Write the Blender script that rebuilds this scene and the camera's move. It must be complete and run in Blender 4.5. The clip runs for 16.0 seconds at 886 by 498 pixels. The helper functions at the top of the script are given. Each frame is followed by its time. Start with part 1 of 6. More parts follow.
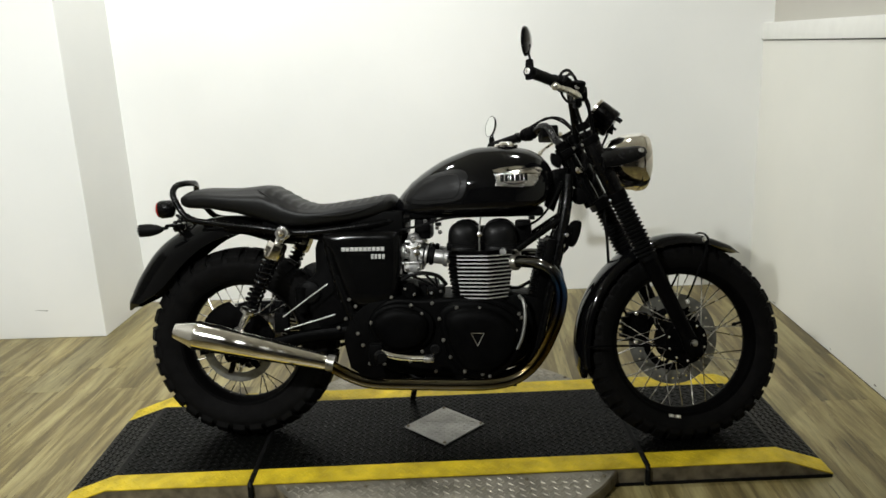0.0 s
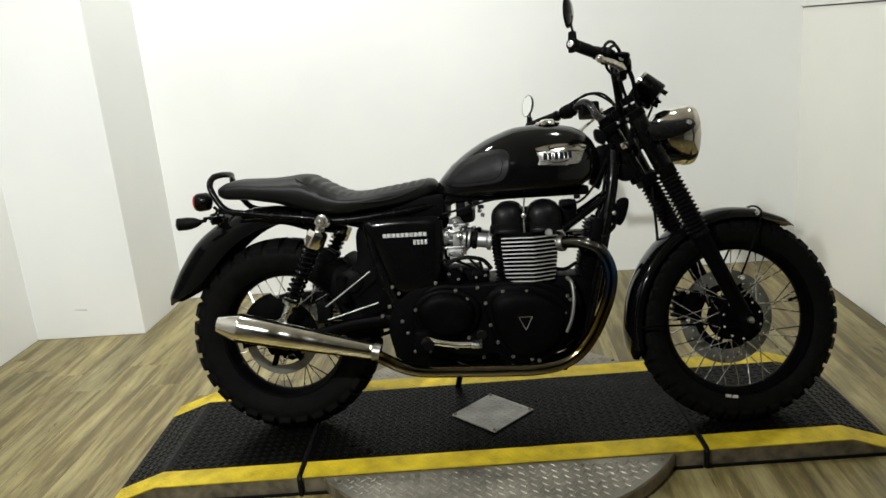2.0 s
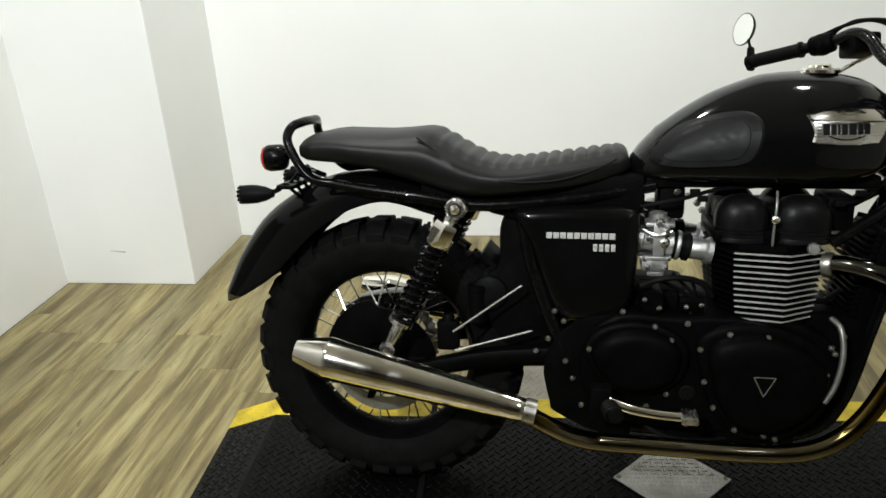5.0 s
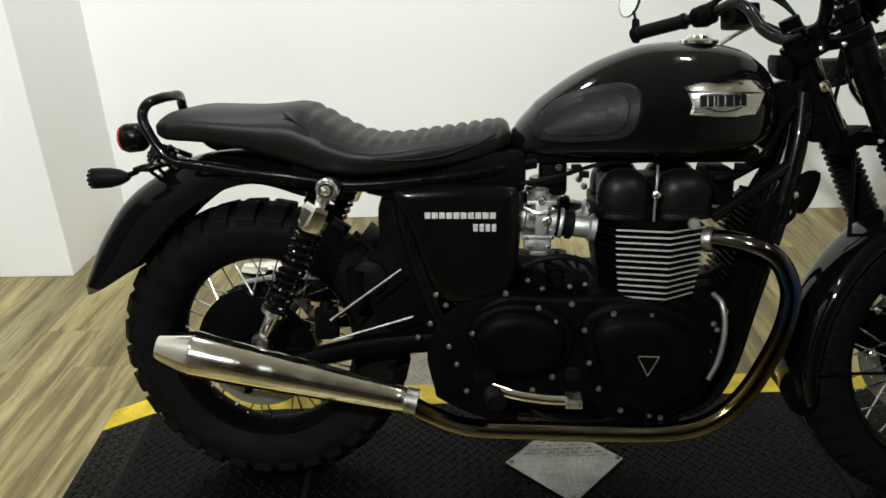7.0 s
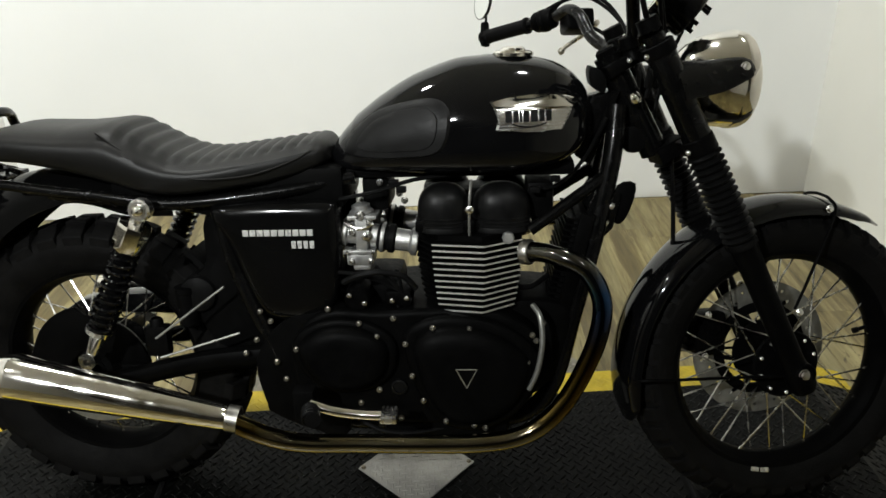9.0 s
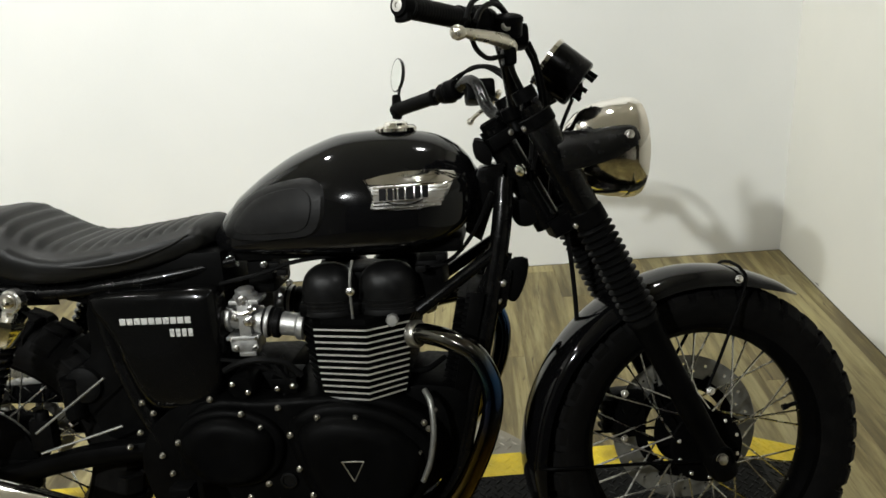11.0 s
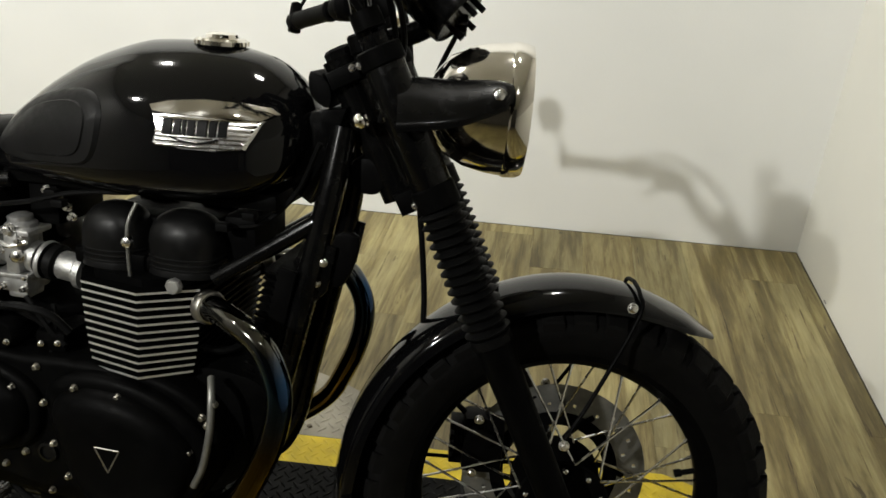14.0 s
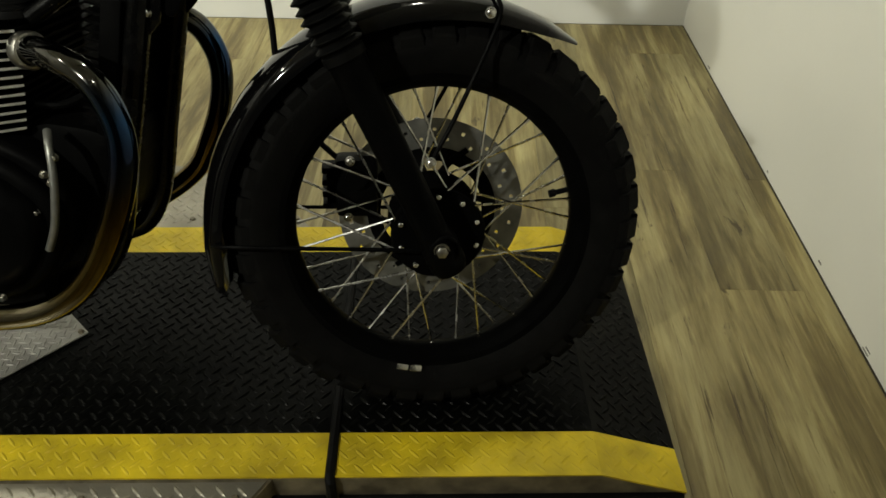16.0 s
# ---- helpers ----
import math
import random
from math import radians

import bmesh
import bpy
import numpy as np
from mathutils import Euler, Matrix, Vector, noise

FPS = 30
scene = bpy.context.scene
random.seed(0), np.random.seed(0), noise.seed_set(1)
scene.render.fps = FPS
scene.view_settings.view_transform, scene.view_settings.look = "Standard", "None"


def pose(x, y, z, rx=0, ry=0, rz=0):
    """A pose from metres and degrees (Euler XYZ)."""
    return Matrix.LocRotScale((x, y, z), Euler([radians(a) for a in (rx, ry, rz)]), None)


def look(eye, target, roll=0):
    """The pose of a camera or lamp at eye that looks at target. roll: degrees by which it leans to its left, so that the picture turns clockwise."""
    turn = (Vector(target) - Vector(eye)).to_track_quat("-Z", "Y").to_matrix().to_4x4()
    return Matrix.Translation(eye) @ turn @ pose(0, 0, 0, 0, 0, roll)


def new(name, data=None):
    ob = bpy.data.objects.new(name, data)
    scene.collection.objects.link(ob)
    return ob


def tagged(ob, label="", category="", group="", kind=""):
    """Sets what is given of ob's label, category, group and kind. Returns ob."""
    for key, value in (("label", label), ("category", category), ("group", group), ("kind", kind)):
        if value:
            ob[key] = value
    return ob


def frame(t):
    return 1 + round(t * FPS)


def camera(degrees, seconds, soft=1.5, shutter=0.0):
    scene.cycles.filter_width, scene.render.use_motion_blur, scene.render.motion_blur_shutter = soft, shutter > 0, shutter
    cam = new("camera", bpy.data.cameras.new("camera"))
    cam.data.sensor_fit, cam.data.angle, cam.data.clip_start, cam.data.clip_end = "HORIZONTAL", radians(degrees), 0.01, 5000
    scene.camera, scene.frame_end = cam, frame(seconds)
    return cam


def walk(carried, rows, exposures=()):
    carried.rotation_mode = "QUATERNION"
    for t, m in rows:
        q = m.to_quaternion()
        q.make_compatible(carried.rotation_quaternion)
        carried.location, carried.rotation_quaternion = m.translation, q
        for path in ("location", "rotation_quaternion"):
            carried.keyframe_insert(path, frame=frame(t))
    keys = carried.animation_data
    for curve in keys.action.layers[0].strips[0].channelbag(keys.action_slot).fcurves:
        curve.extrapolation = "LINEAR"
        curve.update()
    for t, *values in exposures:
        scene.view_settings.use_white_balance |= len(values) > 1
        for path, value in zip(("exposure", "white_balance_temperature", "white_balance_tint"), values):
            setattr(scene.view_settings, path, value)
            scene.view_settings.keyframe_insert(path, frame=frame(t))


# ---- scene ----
cam = camera(59.6, 16.0, soft=1.6)
PATH = [
    (0, (0.131, -2.438, 1.372), (0.056, -0.506, 0.862), -2.5),
    (0.5, (0.127, -2.443, 1.362), (0.059, -0.509, 0.854), -2.6),
    (1, (0.13, -2.439, 1.357), (0.074, -0.507, 0.842), -3.4),
    (1.5, (0.134, -2.427, 1.353), (0.087, -0.504, 0.805), -3.7),
    (2, (0.067, -2.386, 1.341), (-0.073, -0.463, 0.81), -5.0),
    (2.5, (-0.008, -2.26, 1.339), (-0.318, -0.377, 0.74), -2.9),
    (3, (-0.096, -2.036, 1.371), (-0.625, -0.206, 0.761), -4.2),
    (3.2, (-0.11, -1.976, 1.378), (-0.611, -0.133, 0.786), -4.7),
    (5.3, (-0.298, -1.486, 1.358), (-0.55, 0.291, 0.474), -2.8),
    (5.5, (-0.292, -1.478, 1.338), (-0.539, 0.272, 0.402), -2.5),
    (6, (-0.281, -1.485, 1.318), (-0.525, 0.259, 0.369), -1.3),
    (6.5, (-0.258, -1.468, 1.327), (-0.495, 0.309, 0.439), -2.8),
    (7, (-0.207, -1.428, 1.329), (-0.276, 0.383, 0.484), -2.0),
    (7.5, (-0.064, -1.404, 1.357), (-0.12, 0.432, 0.566), -1.3),
    (8, (0.028, -1.395, 1.378), (-0.01, 0.409, 0.514), -4.0),
    (8.2, (0.064, -1.381, 1.393), (0.02, 0.399, 0.482), -3.0),
    (10.3, (0.212, -1.408, 1.396), (0.209, 0.389, 0.519), -3.0),
    (10.5, (0.326, -1.407, 1.376), (0.267, 0.414, 0.551), -5.6),
    (11, (0.401, -1.307, 1.386), (0.307, 0.539, 0.62), -5.0),
    (11.5, (0.487, -1.126, 1.42), (0.279, 0.744, 0.743), -2.3),
    (12, (0.552, -1.026, 1.415), (0.286, 0.82, 0.693), -0.0),
    (12.5, (0.64, -0.974, 1.419), (0.299, 0.842, 0.653), 2.9),
    (13, (0.7, -0.96, 1.408), (0.295, 0.85, 0.659), 3.5),
    (13.5, (0.738, -0.956, 1.363), (0.404, 0.824, 0.515), 2.1),
    (14, (0.76, -0.934, 1.31), (0.501, 0.815, 0.376), 1.9),
    (14.5, (0.777, -0.925, 1.262), (0.548, 0.806, 0.287), 2.9),
    (15, (0.801, -0.934, 1.212), (0.671, 0.739, 0.124), 3.3),
    (15.5, (0.819, -0.958, 1.165), (0.742, 0.667, 0.002), 2.4),
    (16, (0.849, -0.985, 1.128), (0.825, 0.577, -0.121), 0.7),
]
walk(cam, [(t, look(eye, target, roll)) for t, eye, target, roll in PATH], exposures=[(0.0, 0.0, 6480, 10), (5.5, 0.1, 6340, 10), (8.0, 0.1, 6400, 10), (11.0, 0.09, 6500, 10), (13.0, 0.1, 6580, 11), (14.5, 0.07, 6800, 11), (15.2, 0.02, 6900, 8), (16.0, -0.1, 7260, 4)])

# ---- world and light ----
world = bpy.data.worlds.new("room_air")
scene.world = world
world.use_nodes = True
world.node_tree.nodes["Background"].inputs["Color"].default_value = (0.75, 0.8, 0.9, 1)
world.node_tree.nodes["Background"].inputs["Strength"].default_value = 0.02

# Unseen ceiling lamps: place, watts, radius, and what the swivelling ones point at.
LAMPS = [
    # Key lamp, placed by the mirror shadows on the back wall.
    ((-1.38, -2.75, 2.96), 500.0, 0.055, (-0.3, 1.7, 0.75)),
    # The rest are added fill with no known source, for walls, floor and column.
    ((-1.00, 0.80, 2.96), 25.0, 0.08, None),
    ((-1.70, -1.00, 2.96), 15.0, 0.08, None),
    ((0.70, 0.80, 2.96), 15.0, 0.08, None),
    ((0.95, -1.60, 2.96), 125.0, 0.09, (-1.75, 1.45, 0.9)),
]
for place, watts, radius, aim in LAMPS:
    lamp = bpy.data.lights.new("unseen_ceiling_lamp", "SPOT" if aim else "AREA")
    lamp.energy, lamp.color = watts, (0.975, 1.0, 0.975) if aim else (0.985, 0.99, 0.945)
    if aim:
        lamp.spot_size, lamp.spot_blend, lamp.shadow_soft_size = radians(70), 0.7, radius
        new("unseen_ceiling_lamp", lamp).matrix_world = look((place[0], place[1], place[2] - 0.03), aim)
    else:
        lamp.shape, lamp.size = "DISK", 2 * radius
        new("unseen_ceiling_lamp", lamp).matrix_world = pose(place[0], place[1], place[2] - 0.012)

# ---- materials ----


def material(name, colour, rough=0.5, metal=0.0, coat=0.0, spec=0.5):
    """A principled material; returns the material, its node tree's nodes and links, and the shader."""
    m = bpy.data.materials.new(name)
    m.use_nodes = True
    b = m.node_tree.nodes["Principled BSDF"]
    b.inputs["Base Color"].default_value = (*colour, 1)
    b.inputs["Roughness"].default_value = rough
    b.inputs["Metallic"].default_value = metal
    b.inputs["Coat Weight"].default_value = coat
    b.inputs["Coat Roughness"].default_value = 0.04
    b.inputs["Specular IOR Level"].default_value = spec
    return m, m.node_tree.nodes, m.node_tree.links, b


def noise_node(nodes, links, scale, detail=4.0, coords="Object", stretch=None, rough=0.5):
    tc = nodes.new("ShaderNodeTexCoord")
    n = nodes.new("ShaderNodeTexNoise")
    n.inputs["Scale"].default_value, n.inputs["Detail"].default_value, n.inputs["Roughness"].default_value = scale, detail, rough
    if stretch:
        mp = nodes.new("ShaderNodeMapping")
        mp.inputs["Scale"].default_value = stretch
        links.new(tc.outputs[coords], mp.inputs["Vector"])
        links.new(mp.outputs["Vector"], n.inputs["Vector"])
    else:
        links.new(tc.outputs[coords], n.inputs["Vector"])
    return n


def ramp_node(nodes, links, source, stops):
    r = nodes.new("ShaderNodeValToRGB")
    while len(r.color_ramp.elements) < len(stops):
        r.color_ramp.elements.new(0.5)
    for e, (at, c) in zip(r.color_ramp.elements, stops):
        e.position = at
        e.color = (*c, 1) if len(c) == 3 else c
    links.new(source, r.inputs["Fac"])
    return r


def bump_node(nodes, links, source, shader, strength, distance=0.01):
    b = nodes.new("ShaderNodeBump")
    b.inputs["Strength"].default_value, b.inputs["Distance"].default_value = strength, distance
    links.new(source, b.inputs["Height"])
    links.new(b.outputs["Normal"], shader.inputs["Normal"])
    return b


def worn(name, colour, rough, metal=0.0, coat=0.0, spread=0.25, scale=18.0, bump=0.0, grain=160.0, spec=0.5):
    """A surface whose colour and gloss wander at two scales."""
    m, nodes, links, b = material(name, colour, rough, metal, coat, spec)
    n1 = noise_node(nodes, links, scale, 5.0)
    lo, hi = [tuple(max(0, min(1, c * k)) for c in colour) for k in (1 - spread, 1 + spread)]
    r = ramp_node(nodes, links, n1.outputs["Fac"], [(0.3, lo), (0.7, hi)])
    links.new(r.outputs["Color"], b.inputs["Base Color"])
    n2 = noise_node(nodes, links, scale * 3.1, 6.0)
    q = ramp_node(nodes, links, n2.outputs["Fac"], [(0.3, (max(0.02, rough - 0.08),) * 3), (0.75, (min(1, rough + 0.1),) * 3)])
    links.new(q.outputs["Color"], b.inputs["Roughness"])
    if bump:
        n3 = noise_node(nodes, links, grain, 3.0)
        bump_node(nodes, links, n3.outputs["Fac"], b, bump, 0.002)
    return m


def wall_paint(name, colour):
    m, nodes, links, b = material(name, colour, 0.62)
    n1 = noise_node(nodes, links, 1.3, 5.0)
    r = ramp_node(nodes, links, n1.outputs["Fac"], [(0.3, tuple(c * k for c, k in zip(colour, (0.925, 0.935, 0.94)))), (0.7, colour)])
    links.new(r.outputs["Color"], b.inputs["Base Color"])
    n2 = noise_node(nodes, links, 140, 3.0)
    bump_node(nodes, links, n2.outputs["Fac"], b, 0.12, 0.002)
    return m


def plank_material():
    m, nodes, links, b = material("vinyl_plank", (0.36, 0.29, 0.16), 0.42)
    info = nodes.new("ShaderNodeObjectInfo")
    tc = nodes.new("ShaderNodeTexCoord")
    shift = nodes.new("ShaderNodeVectorMath")
    shift.operation = "ADD"
    far = nodes.new("ShaderNodeMath")
    far.operation = "MULTIPLY"
    far.inputs[1].default_value = 37.0
    links.new(info.outputs["Random"], far.inputs[0])
    links.new(tc.outputs["Object"], shift.inputs[0])
    links.new(far.outputs[0], shift.inputs[1])
    maps = []
    for scale in ((17.0, 1.3, 1.0), (70.0, 5.0, 1.0), (24.0, 7.0, 1.0), (6.5, 1.2, 1.0), (62.0, 2.4, 1.0)):
        mp = nodes.new("ShaderNodeMapping")
        mp.inputs["Scale"].default_value = scale
        links.new(shift.outputs[0], mp.inputs["Vector"])
        n = nodes.new("ShaderNodeTexNoise")
        n.inputs["Scale"].default_value, n.inputs["Detail"].default_value = 1.0, 6.0
        n.inputs["Roughness"].default_value, n.inputs["Distortion"].default_value = 0.66, 0.35
        links.new(mp.outputs["Vector"], n.inputs["Vector"])
        maps.append(n)
    base = ramp_node(nodes, links, maps[0].outputs["Fac"], [(0.34, (0.132, 0.102, 0.038)), (0.44, (0.180, 0.143, 0.055)), (0.50, (0.275, 0.230, 0.100)), (0.60, (0.355, 0.310, 0.150))])
    grain = ramp_node(nodes, links, maps[1].outputs["Fac"], [(0.34, (0.74, 0.72, 0.69)), (0.58, (1.04, 1.04, 1.04))])
    knots = ramp_node(nodes, links, maps[2].outputs["Fac"], [(0.30, (0.34, 0.30, 0.25)), (0.35, (1, 1, 1))])
    blotch = ramp_node(nodes, links, maps[3].outputs["Fac"], [(0.34, (0.64, 0.61, 0.55)), (0.62, (1.12, 1.12, 1.11))])
    cracks = ramp_node(nodes, links, maps[4].outputs["Fac"], [(0.33, (0.36, 0.31, 0.25)), (0.375, (1, 1, 1))])
    tone = ramp_node(nodes, links, info.outputs["Random"], [(0.0, (0.74, 0.75, 0.76)), (0.5, (0.97, 0.96, 0.94)), (1.0, (1.06, 1.05, 1.02))])
    colour = base.outputs["Color"]
    for other in (grain, knots, blotch, cracks, tone):
        mix = nodes.new("ShaderNodeMix")
        mix.data_type, mix.blend_type = "RGBA", "MULTIPLY"
        mix.inputs[0].default_value = 1.0
        links.new(colour, mix.inputs[6])
        links.new(other.outputs["Color"], mix.inputs[7])
        colour = mix.outputs[2]
    links.new(colour, b.inputs["Base Color"])
    bump_node(nodes, links, maps[1].outputs["Fac"], b, 0.15, 0.002)
    return m


WALL = wall_paint("white_wall_paint", (0.82, 0.82, 0.80))
WALL_CREAM = wall_paint("cream_wall_paint", (0.82, 0.81, 0.755))
# Toned darker than the wall below so that the ledge's top edge reads.
WALL_GREY = wall_paint("darker_upper_wall", (0.52, 0.50, 0.45))
# For the unseen near wall, kept dark so the bike's gloss reflects little.
WALL_DARK = wall_paint("unseen_dark_wall", (0.055, 0.049, 0.037))
CEILING = wall_paint("cream_ceiling_paint", (0.60, 0.58, 0.51))
TRIM = worn("white_trim_paint", (0.82, 0.82, 0.79), 0.4, spread=0.03)
PLANK = plank_material()
SUBFLOOR = worn("dark_subfloor", (0.06, 0.05, 0.04), 0.8)
RAMP_BLACK = worn("black_tread_plate", (0.0012, 0.0013, 0.0011), 0.34, spread=0.5, scale=9.0, bump=0.35, spec=0.075)
RAMP_YELLOW = worn("yellow_safety_paint", (0.54, 0.40, 0.012), 0.58, spread=0.30, scale=14.0, bump=0.2)
RAMP_SIDE = worn("dirty_steel_side", (0.15, 0.128, 0.088), 0.46, metal=0.35, spread=0.5, scale=26.0)
ALLOY_PLATE = worn("bare_alloy_tread_plate", (0.34, 0.33, 0.305), 0.40, metal=0.7, spread=0.25, scale=12.0, bump=0.3)
DECK_PLATE = worn("dulled_alloy_tread_plate", (0.25, 0.232, 0.19), 0.40, metal=0.6, spread=0.4, scale=7.0, bump=0.3)
RUBBER_SEAL = worn("black_rubber_strip", (0.004, 0.004, 0.004), 0.6, spec=0.1)
LAMP_RING = worn("white_lamp_ring", (0.7, 0.7, 0.68), 0.4, spread=0.03)

# ---- mesh helpers ----


def link_mesh(name, bm, mat, parent=None, label="", smooth=True, kind=""):
    me = bpy.data.meshes.new(name)
    bm.to_mesh(me)
    bm.free()
    for mm in mat if isinstance(mat, (list, tuple)) else [mat]:
        me.materials.append(mm)
    if smooth:
        me.polygons.foreach_set("use_smooth", [True] * len(me.polygons))
        me.set_sharp_from_angle(angle=radians(38))
    ob = new(name, me)
    if parent:
        ob.parent = parent
    return tagged(ob, label, kind=kind)


def part(name, bm, mat, parent, label="", smooth=True):
    return link_mesh(name, bm, mat, parent, label, smooth)


def thing(name, label, category, group="", kind="", m=None):
    ob = new(name)
    ob.empty_display_size = 0.1
    if m is not None:
        ob.matrix_world = m
    return tagged(ob, label, category, group, kind)


def add_box(bm, x0, x1, y0, y1, z0, z1, bevel=0.0, segments=2):
    made = bmesh.ops.create_cube(bm, size=1, matrix=Matrix.Translation(((x0 + x1) / 2, (y0 + y1) / 2, (z0 + z1) / 2)) @ Matrix.Diagonal((x1 - x0, y1 - y0, z1 - z0, 1)))
    if bevel:
        edges = list({e for v in made["verts"] for e in v.link_edges})
        bmesh.ops.bevel(bm, geom=edges, offset=bevel, segments=segments, profile=0.6, affect="EDGES")
    return bm


def box(*a, **k):
    return add_box(bmesh.new(), *a, **k)


def add_rings(bm, rings, closed=False, cap=True):
    """Skin a list of equal-length loops of points."""
    loops = [[bm.verts.new(p) for p in ring] for ring in rings]
    n = len(loops[0])
    pairs = list(zip(loops, loops[1:])) + ([(loops[-1], loops[0])] if closed else [])
    for a, b in pairs:
        for i in range(n):
            j = (i + 1) % n
            bm.faces.new((a[i], a[j], b[j], b[i]))
    if cap and not closed:
        bm.faces.new(loops[0][::-1])
        bm.faces.new(loops[-1])
    return bm


def add_lathe(bm, profile, m=None, steps=40, cap=False):
    """Turn a profile of (radius, along) about the local z axis."""
    m = m or Matrix.Identity(4)
    rings = [[m @ Vector((r * math.cos(2 * math.pi * k / steps), r * math.sin(2 * math.pi * k / steps), h)) for k in range(steps)] for r, h in profile]
    add_rings(bm, rings, cap=cap)
    return bm


def spline(points, n):
    """n + 1 points along a smooth line through the given ones, the fourth value (radius) too."""
    pts = [np.array(p, float) for p in points]
    pts = [2 * pts[0] - pts[1]] + pts + [2 * pts[-1] - pts[-2]]
    out = []
    segs = len(pts) - 3
    for k in range(n + 1):
        u = k / n * segs
        i = min(int(u), segs - 1)
        t = u - i
        a, b, c, d = pts[i : i + 4]
        out.append(0.5 * (2 * b + (c - a) * t + (2 * a - 5 * b + 4 * c - d) * t * t + (3 * b - a - 3 * c + d) * t**3))
    return out


def add_tube(bm, points, radius, steps=12, n=None, flat=1.0, cap=True, smooth=True):
    """A round bar through points; each may carry a radius of its own as fourth value."""
    pts = [tuple(p) + ((radius,) if len(p) == 3 else ()) for p in points]
    line = spline(pts, n or max(2, 8 * (len(pts) - 1))) if smooth and len(pts) > 2 else [np.array(p, float) for p in pts]
    rings = []
    side = None
    for i, p in enumerate(line):
        d = Vector(line[min(i + 1, len(line) - 1)][:3] - line[max(i - 1, 0)][:3]).normalized()
        if side is None:
            side = d.orthogonal().normalized()
        side = (side - d * side.dot(d)).normalized()
        up = d.cross(side)
        rings.append([Vector(p[:3]) + float(p[3]) * (math.cos(2 * math.pi * k / steps) * side + flat * math.sin(2 * math.pi * k / steps) * up) for k in range(steps)])
    return add_rings(bm, rings, cap=cap)


def tube(*a, **k):
    return add_tube(bmesh.new(), *a, **k)


def along(a, b):
    """The pose at a whose z axis points to b."""
    return Matrix.Translation(a) @ (Vector(b) - Vector(a)).to_track_quat("Z", "Y").to_matrix().to_4x4()


def add_prism(bm, outline, y0, y1, bevel=0.0, segments=2):
    """An outline of (x, z) drawn out from y0 to y1."""
    a = [bm.verts.new((x, y0, z)) for x, z in outline]
    b = [bm.verts.new((x, y1, z)) for x, z in outline]
    n = len(outline)
    faces = [bm.faces.new(a), bm.faces.new(b[::-1])]
    faces += [bm.faces.new((a[j], a[i], b[i], b[j])) for i in range(n) for j in [(i + 1) % n]]
    bmesh.ops.recalc_face_normals(bm, faces=faces)
    if bevel:
        edges = list({e for f in faces[:2] for e in f.edges})
        bmesh.ops.bevel(bm, geom=edges, offset=bevel, segments=segments, profile=0.6, affect="EDGES", clamp_overlap=True)
    return bm


def prism(*a, **k):
    return add_prism(bmesh.new(), *a, **k)


def rounded(points, n=6):
    """A closed outline through points, smoothed."""
    pts = [np.array(p, float) for p in points]
    m = len(pts)
    out = []
    for i in range(m):
        a, b, c, d = pts[i - 1], pts[i], pts[(i + 1) % m], pts[(i + 2) % m]
        for k in range(n):
            t = k / n
            out.append(tuple(0.5 * (2 * b + (c - a) * t + (2 * a - 5 * b + 4 * c - d) * t * t + (3 * b - a - 3 * c + d) * t**3)))
    return out


# ---- the room ----
BACK, RIGHT, LEFT, NEAR, TOP = 1.775, 1.682, -2.33, -5.6, 3.0
COL_X, COL_Y = -1.755, 1.232


def structure(name, bm, mat, label, smooth=False):
    ob = link_mesh(name, bm, mat, None, label, smooth, "structure")
    return tagged(ob, category=name.split("_")[0])


structure("wall_back", box(COL_X - 0.2, RIGHT + 0.4, BACK, BACK + 0.12, 0, TOP), WALL, "smooth white painted wall behind the motorcycle")
structure("wall_right", box(RIGHT, RIGHT + 0.12, NEAR, BACK, 0, 1.322), WALL_CREAM, "cream-white painted side wall below a white ledge")
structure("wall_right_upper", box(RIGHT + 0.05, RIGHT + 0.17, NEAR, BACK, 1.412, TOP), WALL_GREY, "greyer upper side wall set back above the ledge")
structure("trim_ledge", box(RIGHT - 0.012, RIGHT + 0.11, NEAR, BACK, 1.328, 1.412, bevel=0.004), TRIM, "white ledge board along the side wall", True)
structure("wall_column", box(LEFT - 0.1, COL_X, COL_Y, BACK + 0.1, 0, TOP, bevel=0.006), WALL, "white painted corner column with a small scuff")
structure("wall_left", box(LEFT - 0.12, LEFT, NEAR, COL_Y, 0, TOP), WALL, "white painted side wall with a mesh panel")
structure("wall_near", box(LEFT, RIGHT, NEAR - 0.12, NEAR, 0, TOP), WALL_DARK, "plain dark wall added out of view, closing the room")
structure("ceiling", box(LEFT - 0.1, RIGHT + 0.3, NEAR - 0.1, BACK + 0.1, TOP, TOP + 0.1), CEILING, "plain cream ceiling out of view, with added lamp rings")
structure("ground", box(LEFT - 0.3, RIGHT + 0.4, NEAR - 0.2, BACK + 0.3, -0.12, -0.006), SUBFLOOR, "dark subfloor under the planks")

# Rings added as fittings round the unseen lamps.
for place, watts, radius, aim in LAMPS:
    d = thing("unseen_lamp_fitting", "small round white ring of an unseen ceiling lamp", "lamp", "ceiling downlights", m=pose(*place))
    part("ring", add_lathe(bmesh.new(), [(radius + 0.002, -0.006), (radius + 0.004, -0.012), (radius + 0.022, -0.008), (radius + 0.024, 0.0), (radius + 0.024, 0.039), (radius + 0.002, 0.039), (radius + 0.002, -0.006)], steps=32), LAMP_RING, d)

# ---- the display ramp ----
H = 0.063
SX0, SX1, FLAT = -1.225, 1.225, 1.075
GAPS = (-0.616, 0.636)
